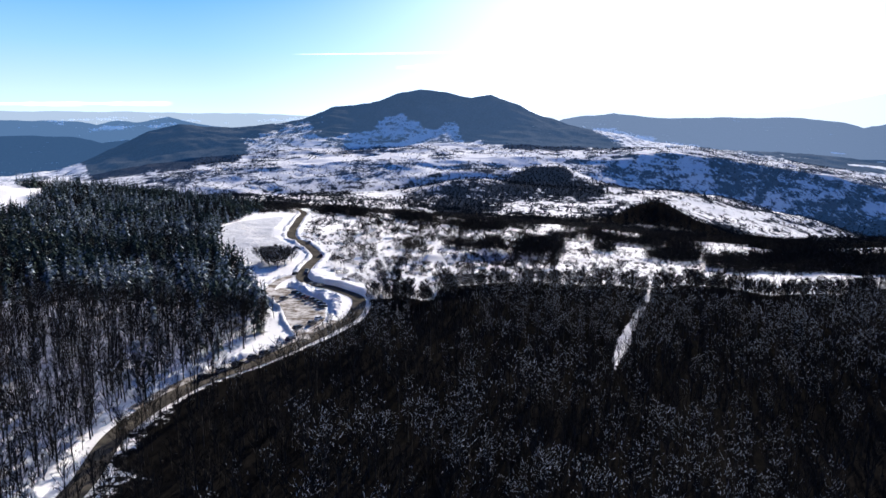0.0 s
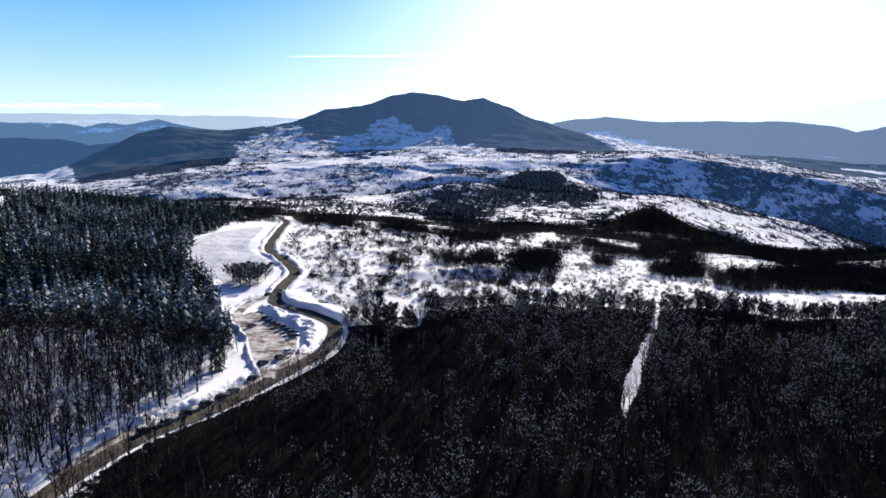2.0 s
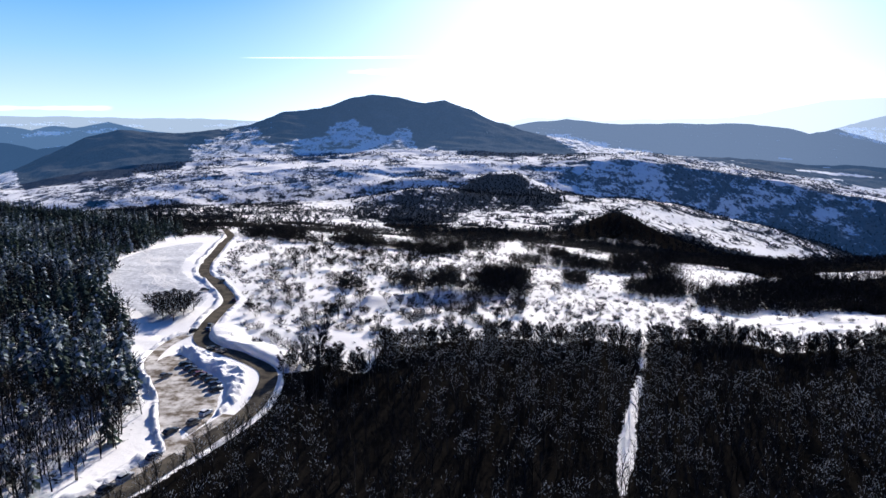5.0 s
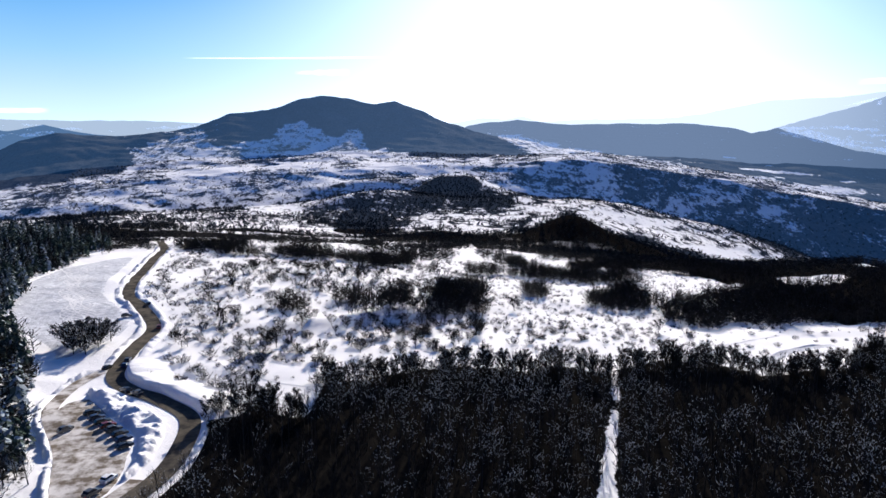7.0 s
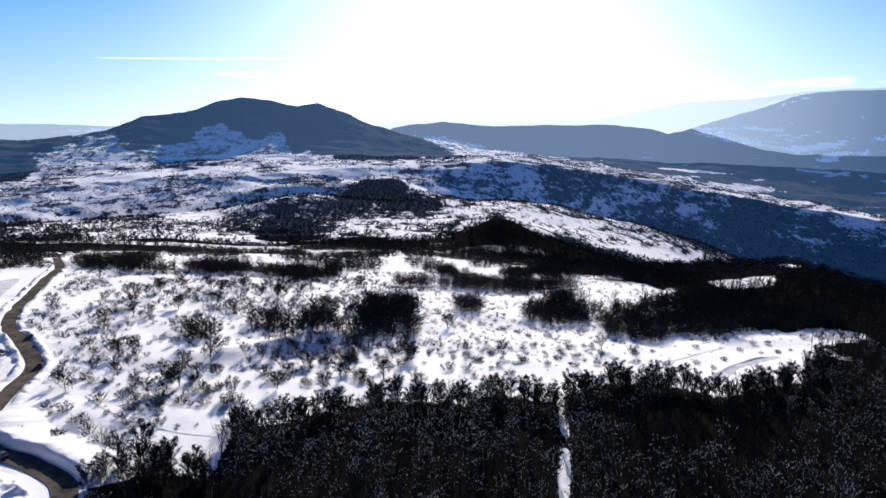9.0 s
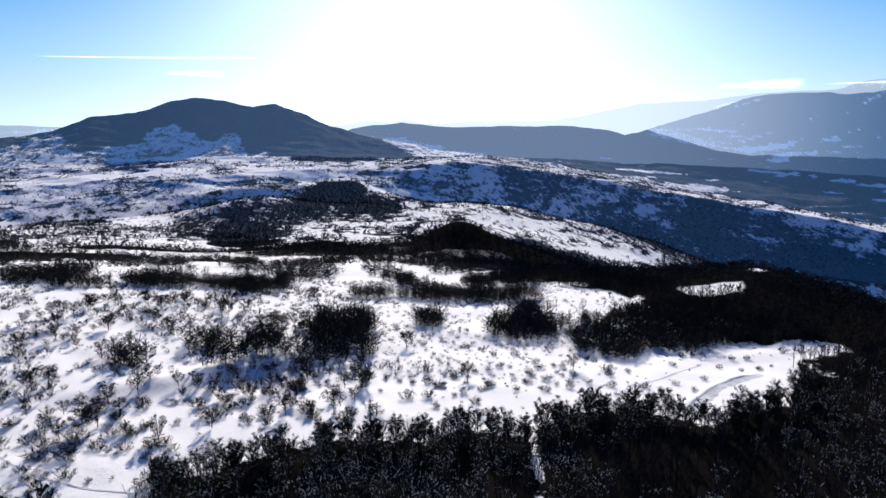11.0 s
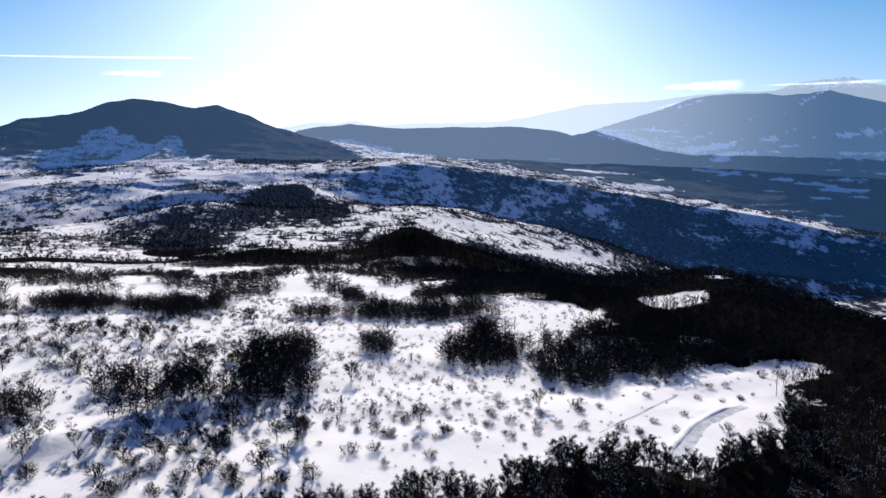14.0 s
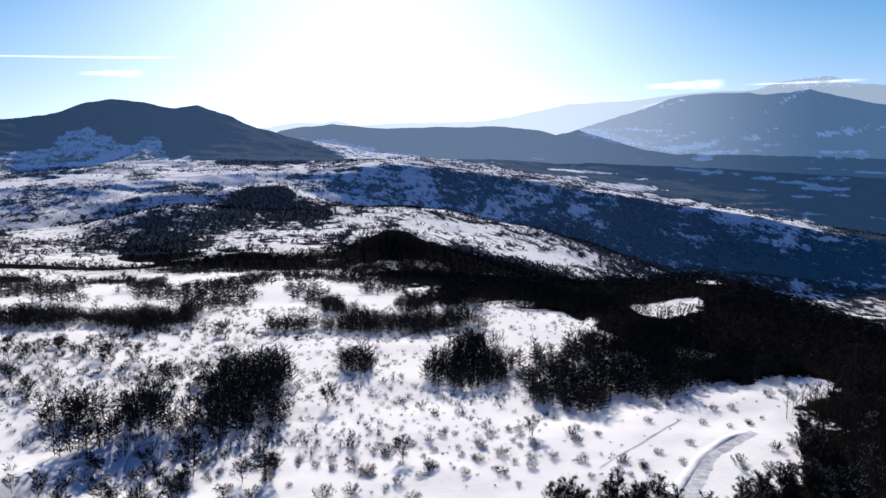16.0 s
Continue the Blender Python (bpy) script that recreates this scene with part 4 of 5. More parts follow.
size *= 1 - 0.2 * ramp01(y, rim - 50, rim - 12) * ramp01(x, -25, 30)
edge_tree = (y > rim - 9) & (x > -30) & (x < 215) & (y < 345)
edge_x, edge_y = jittered(-30, 215, 285, 370, 5.2)
fill = (edge_y < np.interp(edge_x, EDGE_X, EDGE_Y) - 1) & (edge_y > np.interp(edge_x, EDGE_X, EDGE_Y) - 13) & (wood_cover(edge_x, edge_y) > 0.5)
edge_x, edge_y = np.r_[x[edge_tree], edge_x[fill]], np.r_[y[edge_tree], edge_y[fill]]
plant_trees("beech_tree", EDGE_BEECHES, grounded(edge_x, edge_y), np.r_[size[edge_tree], 0.5 + 0.35 * rng.random(fill.sum())], WOODY, "bare dark beech tree at the edge of the snowfield", "tree", "trees along the edge of the beech wood")
rime = fbm(x, y, 60, 2, 73) - 0.4 * ramp01(x, 110, 190) + rng.normal(0, 0.2, len(x)) > -0.1
deep = ~edge_tree
remote = np.hypot(x - 25, y - 140) > 300
scatter("distant_beech_wood", [whole(t) for t in FAR_BEECHES], grounded(x[deep & remote], y[deep & remote]), size[deep & remote], WOODY, "dark bare beech wood over the hillside", "wood")
deep &= ~remote
for dusted, shapes, label in ((False, [beech_shapes[k] for k in (0, 1, 3)], "dense bare beech wood, dark brown"), (True, [beech_shapes[k] for k in (2, 4, 5)], "bare beech wood with rime on its crowns")):
    at = deep & (rime == dusted)
    scatter("rimed_beech_wood" if dusted else "beech_wood", shapes, grounded(x[at], y[at]), size[at], WOODY, label, "wood")

# copse trees on the snowfield
x, y = jittered(-110, 300, 322, 640, 3.1)
copse = (np.max([inside(x, y, *spot) for spot in COPSES], axis=0) > 0.4) | (np.hypot(x - 10, y - 100) > 520)
keep = in_view(x, y) & (wood_cover(x, y) > 0.5) & copse & (y > np.interp(x, EDGE_X, EDGE_Y) + 8)
x, y = x[keep], y[keep]
scatter("copse", [whole(t) for t in COPSE_TREES], grounded(x, y), 0.5 + 0.6 * rng.random(len(x)), WOODY, "copses of dark bare trees on the open snow", "copse")

# woods beyond the road: bare trees below, conifers above
x, y = jittered(-440, -50, 120, 760, 3.9)
keep = in_view(x, y) & (wood_cover(x, y) > 0.5) & (x < np.interp(y, LEFT_Y, LEFT_X) + 8)
x, y = x[keep], y[keep]
conifer = 0.5 * fbm(x, y, 70, 2, 51) + 1.2 * ramp01(y, 232, 340) - 0.42 + rng.normal(0, 0.1, len(x)) > 0
bare = ~conifer
mixed = conifer & (rng.random(len(x)) < 0.14 + 0.3 * ramp01(fbm(x, y, 40, 2, 57), -0.1, 0.3))
conifer &= ~mixed & (rng.random(len(x)) < 0.66)
hoar = fbm(x * 0.5, y, 55, 2, 53) + rng.normal(0, 0.08, len(x)) > 0.12
for frosted, shapes, name, label in ((False, spruce_shapes[:3], "conifer_wood", "dense dark green conifers on a snowy hillside"), (True, spruce_shapes[3:], "frosted_conifer_wood", "conifers with blue-white frosted boughs")):
    at = conifer & (hoar == frosted)
    scatter(name, shapes, grounded(x[at], y[at]), 0.5 + 0.85 * rng.random(at.sum()) ** 1.2, [BARK, NEEDLE, HOAR], label, "wood")
more_x, more_y = jittered(-300, -50, 120, 420, 5.6)
more = (rng.random(len(more_x)) < 0.65) & in_view(more_x, more_y) & (wood_cover(more_x, more_y) > 0.5) & (more_x < np.interp(more_y, LEFT_Y, LEFT_X) + 8) & (0.5 * fbm(more_x, more_y, 70, 2, 51) + 1.2 * ramp01(more_y, 232, 340) - 0.42 < 0.1)
more_x, more_y = np.r_[x[bare], more_x[more]], np.r_[y[bare], more_y[more]]
scatter("roadside_wood", [whole(t) for t in TALL_BEECHES], grounded(more_x, more_y), 0.55 + 0.6 * rng.random(len(more_x)), WOODY, "tall thin bare trees on a snowy slope above the road", "wood")
scatter("mixed_wood", [whole(t) for t in COPSE_TREES], grounded(x[mixed], y[mixed]), 0.7 + 0.5 * rng.random(mixed.sum()), WOODY, "bare brown trees among the conifers", "wood")

# shrubs over the open snow: the nearer ones singly
x, y = jittered(-130, 330, 318, 640, 3.5)
open_snow = in_view(x, y) & (wood_cover(x, y) < 0.5) & (away(x, y, road_line) > 8) & (x > np.interp(y, road_line[:, 1], road_line[:, 0])) & (away(x, y, track_line) > 6)
thick = 0.2 + 1.35 * fbm(x, y, 30, 3, 61) + 0.3 * (1 - ramp01(x, 60, 90)) + 0.12 * ramp01(x, 70, 90)
thick = np.maximum(thick, np.where(x > 70, 0.2, 0.1))
keep = open_snow & (rng.random(len(x)) < thick)
x, y = x[keep], y[keep]
size = 0.45 + 1.5 * rng.random(len(x)) ** 1.9
size *= 1 - 0.3 * ramp01(x, 70, 95)
SHRUBS = [shrub(seed) for seed in (21, 22, 23, 24)]
near_shrub = (y < 385) & (size > 0.6) & (x > -60)
shrub_meshes = [shaped_mesh("shrub", shrub(seed, stems=34, sprays=6, thick=0.03, fine=0.05), [TWIG, BARK]) for seed in (25, 26, 27, 28)]
for k, (p, s) in enumerate(zip(grounded(x[near_shrub], y[near_shrub]), size[near_shrub])):
    ob = tagged(new("shrub", shrub_meshes[k % 4]), "bare brown shrub poking through the snow", "shrub", "shrubs on the snowfield")
    ob.matrix_basis = pose(*p, 0, 0, k * 47.0) @ Matrix.Diagonal((s, s, s, 1))
scatter("snowfield_shrubs", SHRUBS, grounded(x[~near_shrub], y[~near_shrub]), size[~near_shrub], [TWIG, BARK], "bare brown shrubs poking through the snow", "shrubs")

# small trees standing singly on the snow
LONE = [(-48, 457), (-28, 407), (-18, 413), (-10, 480), (10, 441), (30, 464), (18, 395), (7, 387), (-43, 533), (-4, 533), (17, 590), (89, 425), (119, 499), (33, 352), (-2, 345), (60, 372), (-30, 432), (-22, 446), (3, 420), (-55, 480), (40, 380), (-12, 392), (24, 372), (98, 372), (140, 372), (-35, 365), (-28, 352), (-52, 420), (-60, 440), (-20, 500), (-93, 462), (-88, 455), (-86, 470), (-91, 480), (-82, 448), (-55, 400), (-50, 405), (-46, 399), (-58, 408), (-42, 404)]
x, y = jittered(-66, 70, 352, 560, 8.0)
some = (wood_cover(x, y) < 0.5) & (away(x, y, road_line) > 12) & (rng.random(len(x)) < 0.4 + 1.1 * fbm(x, y, 45, 2, 63) + 0.45 * np.exp(-(((y - 384 - 0.33 * x) / 14) ** 2)))
lone = np.concatenate([np.array(LONE, float), np.stack([x[some], y[some]], 1)])
plant_trees("small_tree", [beech(seed, height=7.5, low=0.04, spread=3.3, twigs=640, limbs=14, width=0.034, fine=True, wild=0.5, up=0.5, core=0.68, core_width=0.13) for seed in (41, 42, 43)], grounded(lone[:, 0], lone[:, 1]), 0.4 + 0.7 * rng.random(len(lone)) ** 1.3, WOODY, "low bushy bare tree on open snow", "tree", "small trees on the snowfield")
ROADSIDE = [(-86, 366), (-91, 371), (-95, 367), (-89, 376), (-84, 374), (-97, 374), (-93, 361), (-88, 359), (-91, 365), (-87, 371), (-99, 369), (-94, 378)]
bushes = np.array(ROADSIDE, float)
plant_trees("roadside_bush", [beech(seed, height=6.5, low=0.06, spread=3.4, twigs=900, frost=0.3, width=0.05, fine=True, limbs=16, wild=0.5, up=0.45, core=0.55, core_width=0.15) for seed in (45, 46)], grounded(bushes[:, 0], bushes[:, 1]), 0.95 + 0.4 * rng.random(len(bushes)), WOODY, "rimed bare bush beside the road", "bush", "clump of bushes beside the road")

# woods of the middle distance
far_tree = [far_crown(seed) for seed in (31, 32, 34, 35)]
near_x, near_y = jittered(-500, 700, 420, 900, 6.0)
x, y = jittered(-800, 1500, 440, 2400, 11.0)
near_r = np.hypot(near_x - ORIGIN[0], near_y - ORIGIN[1])
beyond = np.hypot(x - ORIGIN[0], y - ORIGIN[1]) > 850
x, y = np.r_[near_x[near_r < 850], x[beyond]], np.r_[near_y[near_r < 850], y[beyond]]
a, r = np.degrees(np.arctan2(x - ORIGIN[0], y - ORIGIN[1])), np.hypot(x - ORIGIN[0], y - ORIGIN[1])
keep = (a > -40) & (a < 62) & (r > 515) & (rng.random(len(x)) < ramp01(bilinear(wooded, x, y) + 0.25 * fbm(x, y, 30, 2, 83), 0.3, 0.7) * np.clip(1500 / r + ramp01(bilinear(wooded, x, y), 0.75, 0.95), 0.35, 1)) & (away(x, y, road_line) > 9)
keep &= ~((y < 640) & (x < 300) & (x > -330))
hill = (r > 515) & (r < 800) & ~((y < 640) & (x > -60) & (x < 300)) & (x > np.interp(y, LEFT_Y, LEFT_X) + 8) & (wood_cover(x, y) > 0.5) & (away(x, y, road_line) > 9)
keep |= hill & (a < 62)
x, y = x[keep], y[keep]
nigh = np.hypot(x - ORIGIN[0], y - ORIGIN[1]) < 1050
close = nigh & (np.hypot(x - ORIGIN[0], y - ORIGIN[1]) < 760)
scatter("slope_copses", [whole(brush(seed, height=6.5, branches=10, twigs=26, low=0.03, spread=4.4, thick=0.34, width=0.42, rise=0.16)) for seed in (95, 96, 97)], grounded(x[close], y[close]), 0.55 + 0.65 * rng.random(close.sum()), [BARK, MID_BOUGH], "dark bare trees in clumps over the snowy slope", "copse")
x, y, nigh = x[~close], y[~close], nigh[~close]
scatter("scattered_woods", [far_crown(seed, 8.0, 16, 0.6) for seed in (36, 37, 38)], grounded(x[nigh], y[nigh]), 0.55 + 0.65 * rng.random(nigh.sum()), [BARK, MID_BOUGH], "dark bare trees scattered over snowy slopes below the plateau", "woods")
x, y = x[~nigh], y[~nigh]
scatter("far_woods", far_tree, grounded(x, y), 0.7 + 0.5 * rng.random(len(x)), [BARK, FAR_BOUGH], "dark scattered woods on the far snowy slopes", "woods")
# hedges and single trees over the far fields
x, y = jittered(-1150, 2700, 1900, 3500, 17.0)
a, r = np.degrees(np.arctan2(x - ORIGIN[0], y - ORIGIN[1])), np.hypot(x - ORIGIN[0], y - ORIGIN[1])
w = bilinear(cover, x, y) + 0.35 * fbm(x, y, 60, 3, 85)
keep = (a > -32) & (a < 55) & (r > 2250) & (r < 3420) & (rng.random(len(x)) < 0.75 * ramp01(w, 0.22, 0.6))
x, y = x[keep], y[keep]
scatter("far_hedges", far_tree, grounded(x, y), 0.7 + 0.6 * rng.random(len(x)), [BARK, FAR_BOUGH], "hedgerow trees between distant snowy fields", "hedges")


# ---- road ----
def ribbon(name, line, width, lift, mat, label, category, sag=0.0):
    """A strip laid over the land along a line, a hand thick."""
    way = np.gradient(line, axis=0)
    way /= np.linalg.norm(way, axis=1, keepdims=True)
    side = np.stack([way[:, 1], -way[:, 0]], 1)
    cuts = np.linspace(-0.5, 0.5, 7)
    p = line[:, None] + side[:, None] * (cuts * width)[None, :, None]
    z = ground_z(line[:, 0], line[:, 1])[:, None] + lift + 0 * cuts[None]
    co = np.concatenate([p, z[..., None]], -1).reshape(-1, 3)
    n = len(cuts)
    i, j = np.meshgrid(np.arange(len(line) - 1), np.arange(n - 1), indexing="ij")
    quads = np.stack([i * n + j, i * n + j + 1, (i + 1) * n + j + 1, (i + 1) * n + j], -1).reshape(-1, 4)
    me = mesh_from(name, co, quads)
    me.polygons.foreach_set("use_smooth", np.ones(len(quads), bool))
    me.materials.append(mat)
    return tagged(new(name, me), label, category, kind="structure")


ribbon("road", road_line, 5.8, 0.25, ASPHALT, "winding wet asphalt road cleared between snowbanks", "road")


# ---- snowbanks, car park and tracks ----
def part(name, bm, mat, parent, label=""):
    """Links a bmesh as one mesh object under a thing or part."""
    me = bpy.data.meshes.new(name)
    bm.to_mesh(me)
    bm.free()
    me.materials.append(mat)
    ob = new(name, me)
    ob.parent = parent
    return tagged(ob, label) if label else ob


def sides_of(line):
    way = np.gradient(line, axis=0)
    way /= np.linalg.norm(way, axis=1, keepdims=True)
    return np.stack([way[:, 1], -way[:, 0]], 1)


def bank(name, line, profile, label, lump=0.25, seed=0, mat=None):
    """A ridge of ploughed snow swept along a line: profile of (offset to the right, height), ends tapered into the ground."""
    steps = max(2, int(len(line) * np.linalg.norm(line[1] - line[0]) / 0.7))
    at = np.linspace(0, len(line) - 1, steps)
    line = np.stack([np.interp(at, np.arange(len(line)), line[:, k]) for k in (0, 1)], 1)
    side = sides_of(line)
    off, high = np.array(profile, float).T
    n, m = len(line), len(off)
    p = line[:, None] + side[:, None] * off[None, :, None]
    fade = np.minimum(1, np.minimum(np.arange(n), np.arange(n)[::-1]) / 10.0)[:, None]
    rough = 1 + lump * (2 * fbm(p[..., 0], p[..., 1], 5.0, 3, 90 + seed) + 1.2 * fbm(p[..., 0], p[..., 1], 1.4, 2, 92 + seed))
    z = ground_z(p[..., 0], p[..., 1]) + np.where(high > 0, high[None] * rough * fade, high[None])
    shake = lump * 0.5 * fbm(p[..., 0] + 50, p[..., 1], 3.0, 2, 95 + seed)
    co = np.concatenate([p + side[:, None] * shake[..., None], z[..., None]], -1).reshape(-1, 3)
    i, j = np.meshgrid(np.arange(n - 1), np.arange(m - 1), indexing="ij")
    quads = np.stack([i * m + j, i * m + j + 1, (i + 1) * m + j + 1, (i + 1) * m + j], -1).reshape(-1, 4)
    me = mesh_from(name, co, quads)
    me.polygons.foreach_set("use_smooth", np.ones(len(quads), bool))
    me.materials.append(mat or SNOW)
    return tagged(new(name, me), label, "snowbank")


def patch(name, corners, lift, mat, label, category, gap=1.0, bumps=0.0, size=4.0, crown=0.0, kind="structure"):
    """An area of ground cover within a closed outline, lumpy where asked, with its rim under the ground."""
    line = smooth_line([*corners, corners[0]], 1.0)
    cx, cy = line.mean(0)
    lo, hi = line.min(0) - 1, line.max(0) + 1
    xs, ys = np.arange(lo[0], hi[0], gap), np.arange(lo[1], hi[1], gap)
    x, y = np.meshgrid(xs, ys)
    inner = np.zeros(x.shape, bool)
    x0, y0, x1, y1 = line[:-1, 0], line[:-1, 1], line[1:, 0], line[1:, 1]
    for a0, b0, a1, b1 in zip(np.r_[x0, x1[-1]], np.r_[y0, y1[-1]], np.r_[x1, x0[0]], np.r_[y1, y0[0]]):
        cross = ((b0 > y) != (b1 > y)) & (x < (a1 - a0) * (y - b0) / (b1 - b0 + 1e-9) + a0)
        inner ^= cross
    rim = away(x, y, line).reshape(x.shape)
    depth = np.where(inner, rim, -rim)
    up = ramp01(depth, -0.3, 1.2)
    z = ground_z(x, y) - 0.4 + (lift + 0.4) * up + crown * ramp01(depth, 0, 5) + bumps * np.maximum(0, fbm(x, y, size, 3, 97) + 0.35) * up
    use = depth > -1.3
    index = np.full(x.shape, -1)
    index[use] = np.arange(use.sum())
    quads = np.stack([index[:-1, :-1], index[:-1, 1:], index[1:, 1:], index[1:, :-1]], -1).reshape(-1, 4)
    quads = quads[(quads >= 0).all(1)]
    me = mesh_from(name, np.stack([x[use], y[use], z[use]], 1), quads)
    me.polygons.foreach_set("use_smooth", np.ones(len(quads), bool))
    me.materials.append(mat)
    return tagged(new(name, me), label, category, kind=kind)


LANE = [(-49, 236), (-53, 246), (-58, 257), (-65, 277), (-77, 300), (-80, 314), (-79, 331), (-73, 342)]
lane_line = smooth_line(LANE, 1.5)
patch("car_park", [(-49, 247), (-57, 256), (-65, 276), (-76, 298), (-77, 310), (-72, 315), (-64, 306), (-52, 287), (-48, 277), (-46, 260)], 0.16, SLUSH, "slushy car park of packed brown snow beside the road", "car park", 1.2)
ribbon("lane", lane_line, 4.2, 0.22, SLUSH, "narrow ploughed lane past the car park", "lane")
patch("snow_mound", [(-75, 324), (-68, 317), (-56, 308), (-46, 297), (-42, 285), (-42, 270), (-46, 259), (-46, 272), (-49, 284), (-57, 296), (-65, 305), (-72, 315)], 0.5, SNOW, "churned pile of ploughed snow between road and car park", "snow pile", 0.55, bumps=1.9, size=2.6, crown=0.8, kind="thing")


def stretch(line, y0, y1):
    return line[(line[:, 1] >= y0) & (line[:, 1] <= y1)]


WALL = [(3.6, -0.3), (3.7, 1.4), (4.0, 2.6), (5.0, 2.9), (8.0, 2.4), (13.0, 1.2), (19.0, -0.5)]
LOW_R = [(3.3, -0.3), (3.6, 0.7), (4.4, 1.0), (5.6, 0.6), (7.0, -0.3)]
LOW_L = [(-7.0, -0.3), (-5.6, 0.7), (-4.5, 1.1), (-3.7, 0.8), (-3.3, -0.3)]
bank("snow_wall", stretch(road_line, 291, 350), WALL, "tall cut wall of snow along the road bend", 0.12, 1)
bank("snowbank", stretch(road_line, 352, 440), LOW_R, "low ploughed snowbank beside the road", 0.7, 2)
bank("snowbank", stretch(road_line, 440, 640), LOW_R, "low ploughed snowbank beside the road", 0.7, 3)
bank("snowbank", stretch(road_line, 345, 470), LOW_L, "low ploughed snowbank beside the road", 0.7, 4)
bank("snowbank", stretch(road_line, 470, 640), LOW_L, "low ploughed snowbank beside the road", 0.7, 5)
bank("snowbank", stretch(road_line, 232, 290), [(3.3, -0.3), (3.5, 0.4), (4.0, 0.6), (4.8, 0.3), (5.4, -0.3)], "low dirty snowbank beside the road", 0.4, 6)
bank("snowbank", stretch(road_line, 100, 240), [(-10.5, -0.3), (-9.0, 0.9), (-7.4, 1.4), (-6.4, 0.9), (-5.6, -0.3)], "rough ploughed snowbank behind the parked cars", 0.5, 7)
bank("snowbank", lane_line, [(-4.6, -0.3), (-3.6, 0.9), (-2.7, 1.0), (-2.1, -0.3)], "snowbank along the ploughed lane", 0.75, 8)
# shoulder where the cars stand
ribbon("shoulder", stretch(road_line, 170, 262) + [-4.6, 0.8], 3.6, 0.2, SLUSH, "packed snow shoulder beside the road", "road shoulder")

# packed ski field beside the road, with its tracks; the grey also holds the slope's weaker sunlight
TRODDEN_DIM = material("trodden_snow_dim", (0.46, 0.475, 0.51), 0.8, vary=0.12, scale=0.35, second=(0.68, 0.69, 0.72), bump=1.2)
patch("ski_field", [(-97, 352), (-104, 366), (-128, 392), (-148, 425), (-158, 470), (-160, 520), (-150, 560), (-134, 575), (-122, 500), (-112, 455), (-98, 428), (-84, 400), (-83, 380), (-90, 362)], 0.03, TRODDEN_DIM, "packed snowfield crossed by ski tracks", "ski field", 1.5)
for k in range(38):
    x0, y0, sway = -100 - 1.35 * k, 366 + 3.4 * k, 5 * math.sin(0.55 * k)
    bend = [(x0 + 13 + sway, y0 - 2), (x0 + 6 - 0.6 * sway, y0 + 8), (x0 - 2 + 0.8 * sway, y0 + 17), (x0 - 3 - sway, y0 + 30), (x0 + 5 + 0.5 * sway, y0 + 38)]
    ribbon("ski_track", smooth_line(bend), 0.6, 0.13, SNOW, "thin ski track in packed snow", "ski track")

# curved track up to the clearing, with its berm, and footpaths in the snow
ribbon("track", track_line, 4.0, 0.12, TRODDEN_DIM, "curved snow track climbing out of the wood", "track")
bank("track_berm", track_line, [(-5.4, -0.3), (-3.8, 0.45), (-2.8, 0.6), (-2.0, 0.3), (-1.4, -0.2)], "smooth berm of snow along the curved track", 0.12, 10)
for trail in ([(144, 343), (165, 353), (192, 365)], [(-48, 358), (-40, 344), (-30, 332), (-18, 322), (-4, 315)], [(45, 352), (30, 372), (26, 398), (40, 420)]):
    ribbon("footpath", smooth_line(trail), 0.5, 0.1, TRODDEN_DIM, "trodden footpath across the snow", "footpath")

# ---- cars ----
GLASS = material("car_glass", (0.02, 0.024, 0.03), 0.08, gloss=0.6)
RUBBER = material("rubber", (0.02, 0.02, 0.02), 0.9)
STEEL = material("wheel_rim", (0.45, 0.46, 0.47), 0.35, 0.9, gloss=0.5)
LAMP = material("headlight_glass", (0.75, 0.76, 0.78), 0.15, gloss=0.5)
TAIL = material("tail_light", (0.35, 0.02, 0.02), 0.25, gloss=0.5)


def loft(sections):
    """A closed body from cross sections of equal point count."""
    bm = bmesh.new()
    rings = [[bm.verts.new(p) for p in s] for s in sections]
    n = len(rings[0])
    for a, b in zip(rings, rings[1:]):
        for k in range(n):
            bm.faces.new((a[k], a[(k + 1) % n], b[(k + 1) % n], b[k]))
    bm.faces.new(rings[0][::-1])
    bm.faces.new(rings[-1])
    bmesh.ops.recalc_face_normals(bm, faces=bm.faces)
    return bm


def slab(points, half, tuck):
    """A side profile drawn across the width, its edges drawn in."""
    out = []
    for y, inset in ((-half, tuck), (-half + 0.1, 0.0), (half - 0.1, 0.0), (half, tuck)):
        cx, cz = sum(p[0] for p in points) / len(points), sum(p[1] for p in points) / len(points)
        out.append([(p[0] + (cx - p[0]) * inset, y, p[1] + (cz - p[1]) * inset) for p in points])
    return loft(out)


def disc(radius, width, sides=12):
    ring = [(radius * math.cos(2 * math.pi * k / sides), radius * math.sin(2 * math.pi * k / sides)) for k in range(sides)]
    return loft([[(u, s * width / 2, v) for u, v in ring] for s in (-1, 1)])


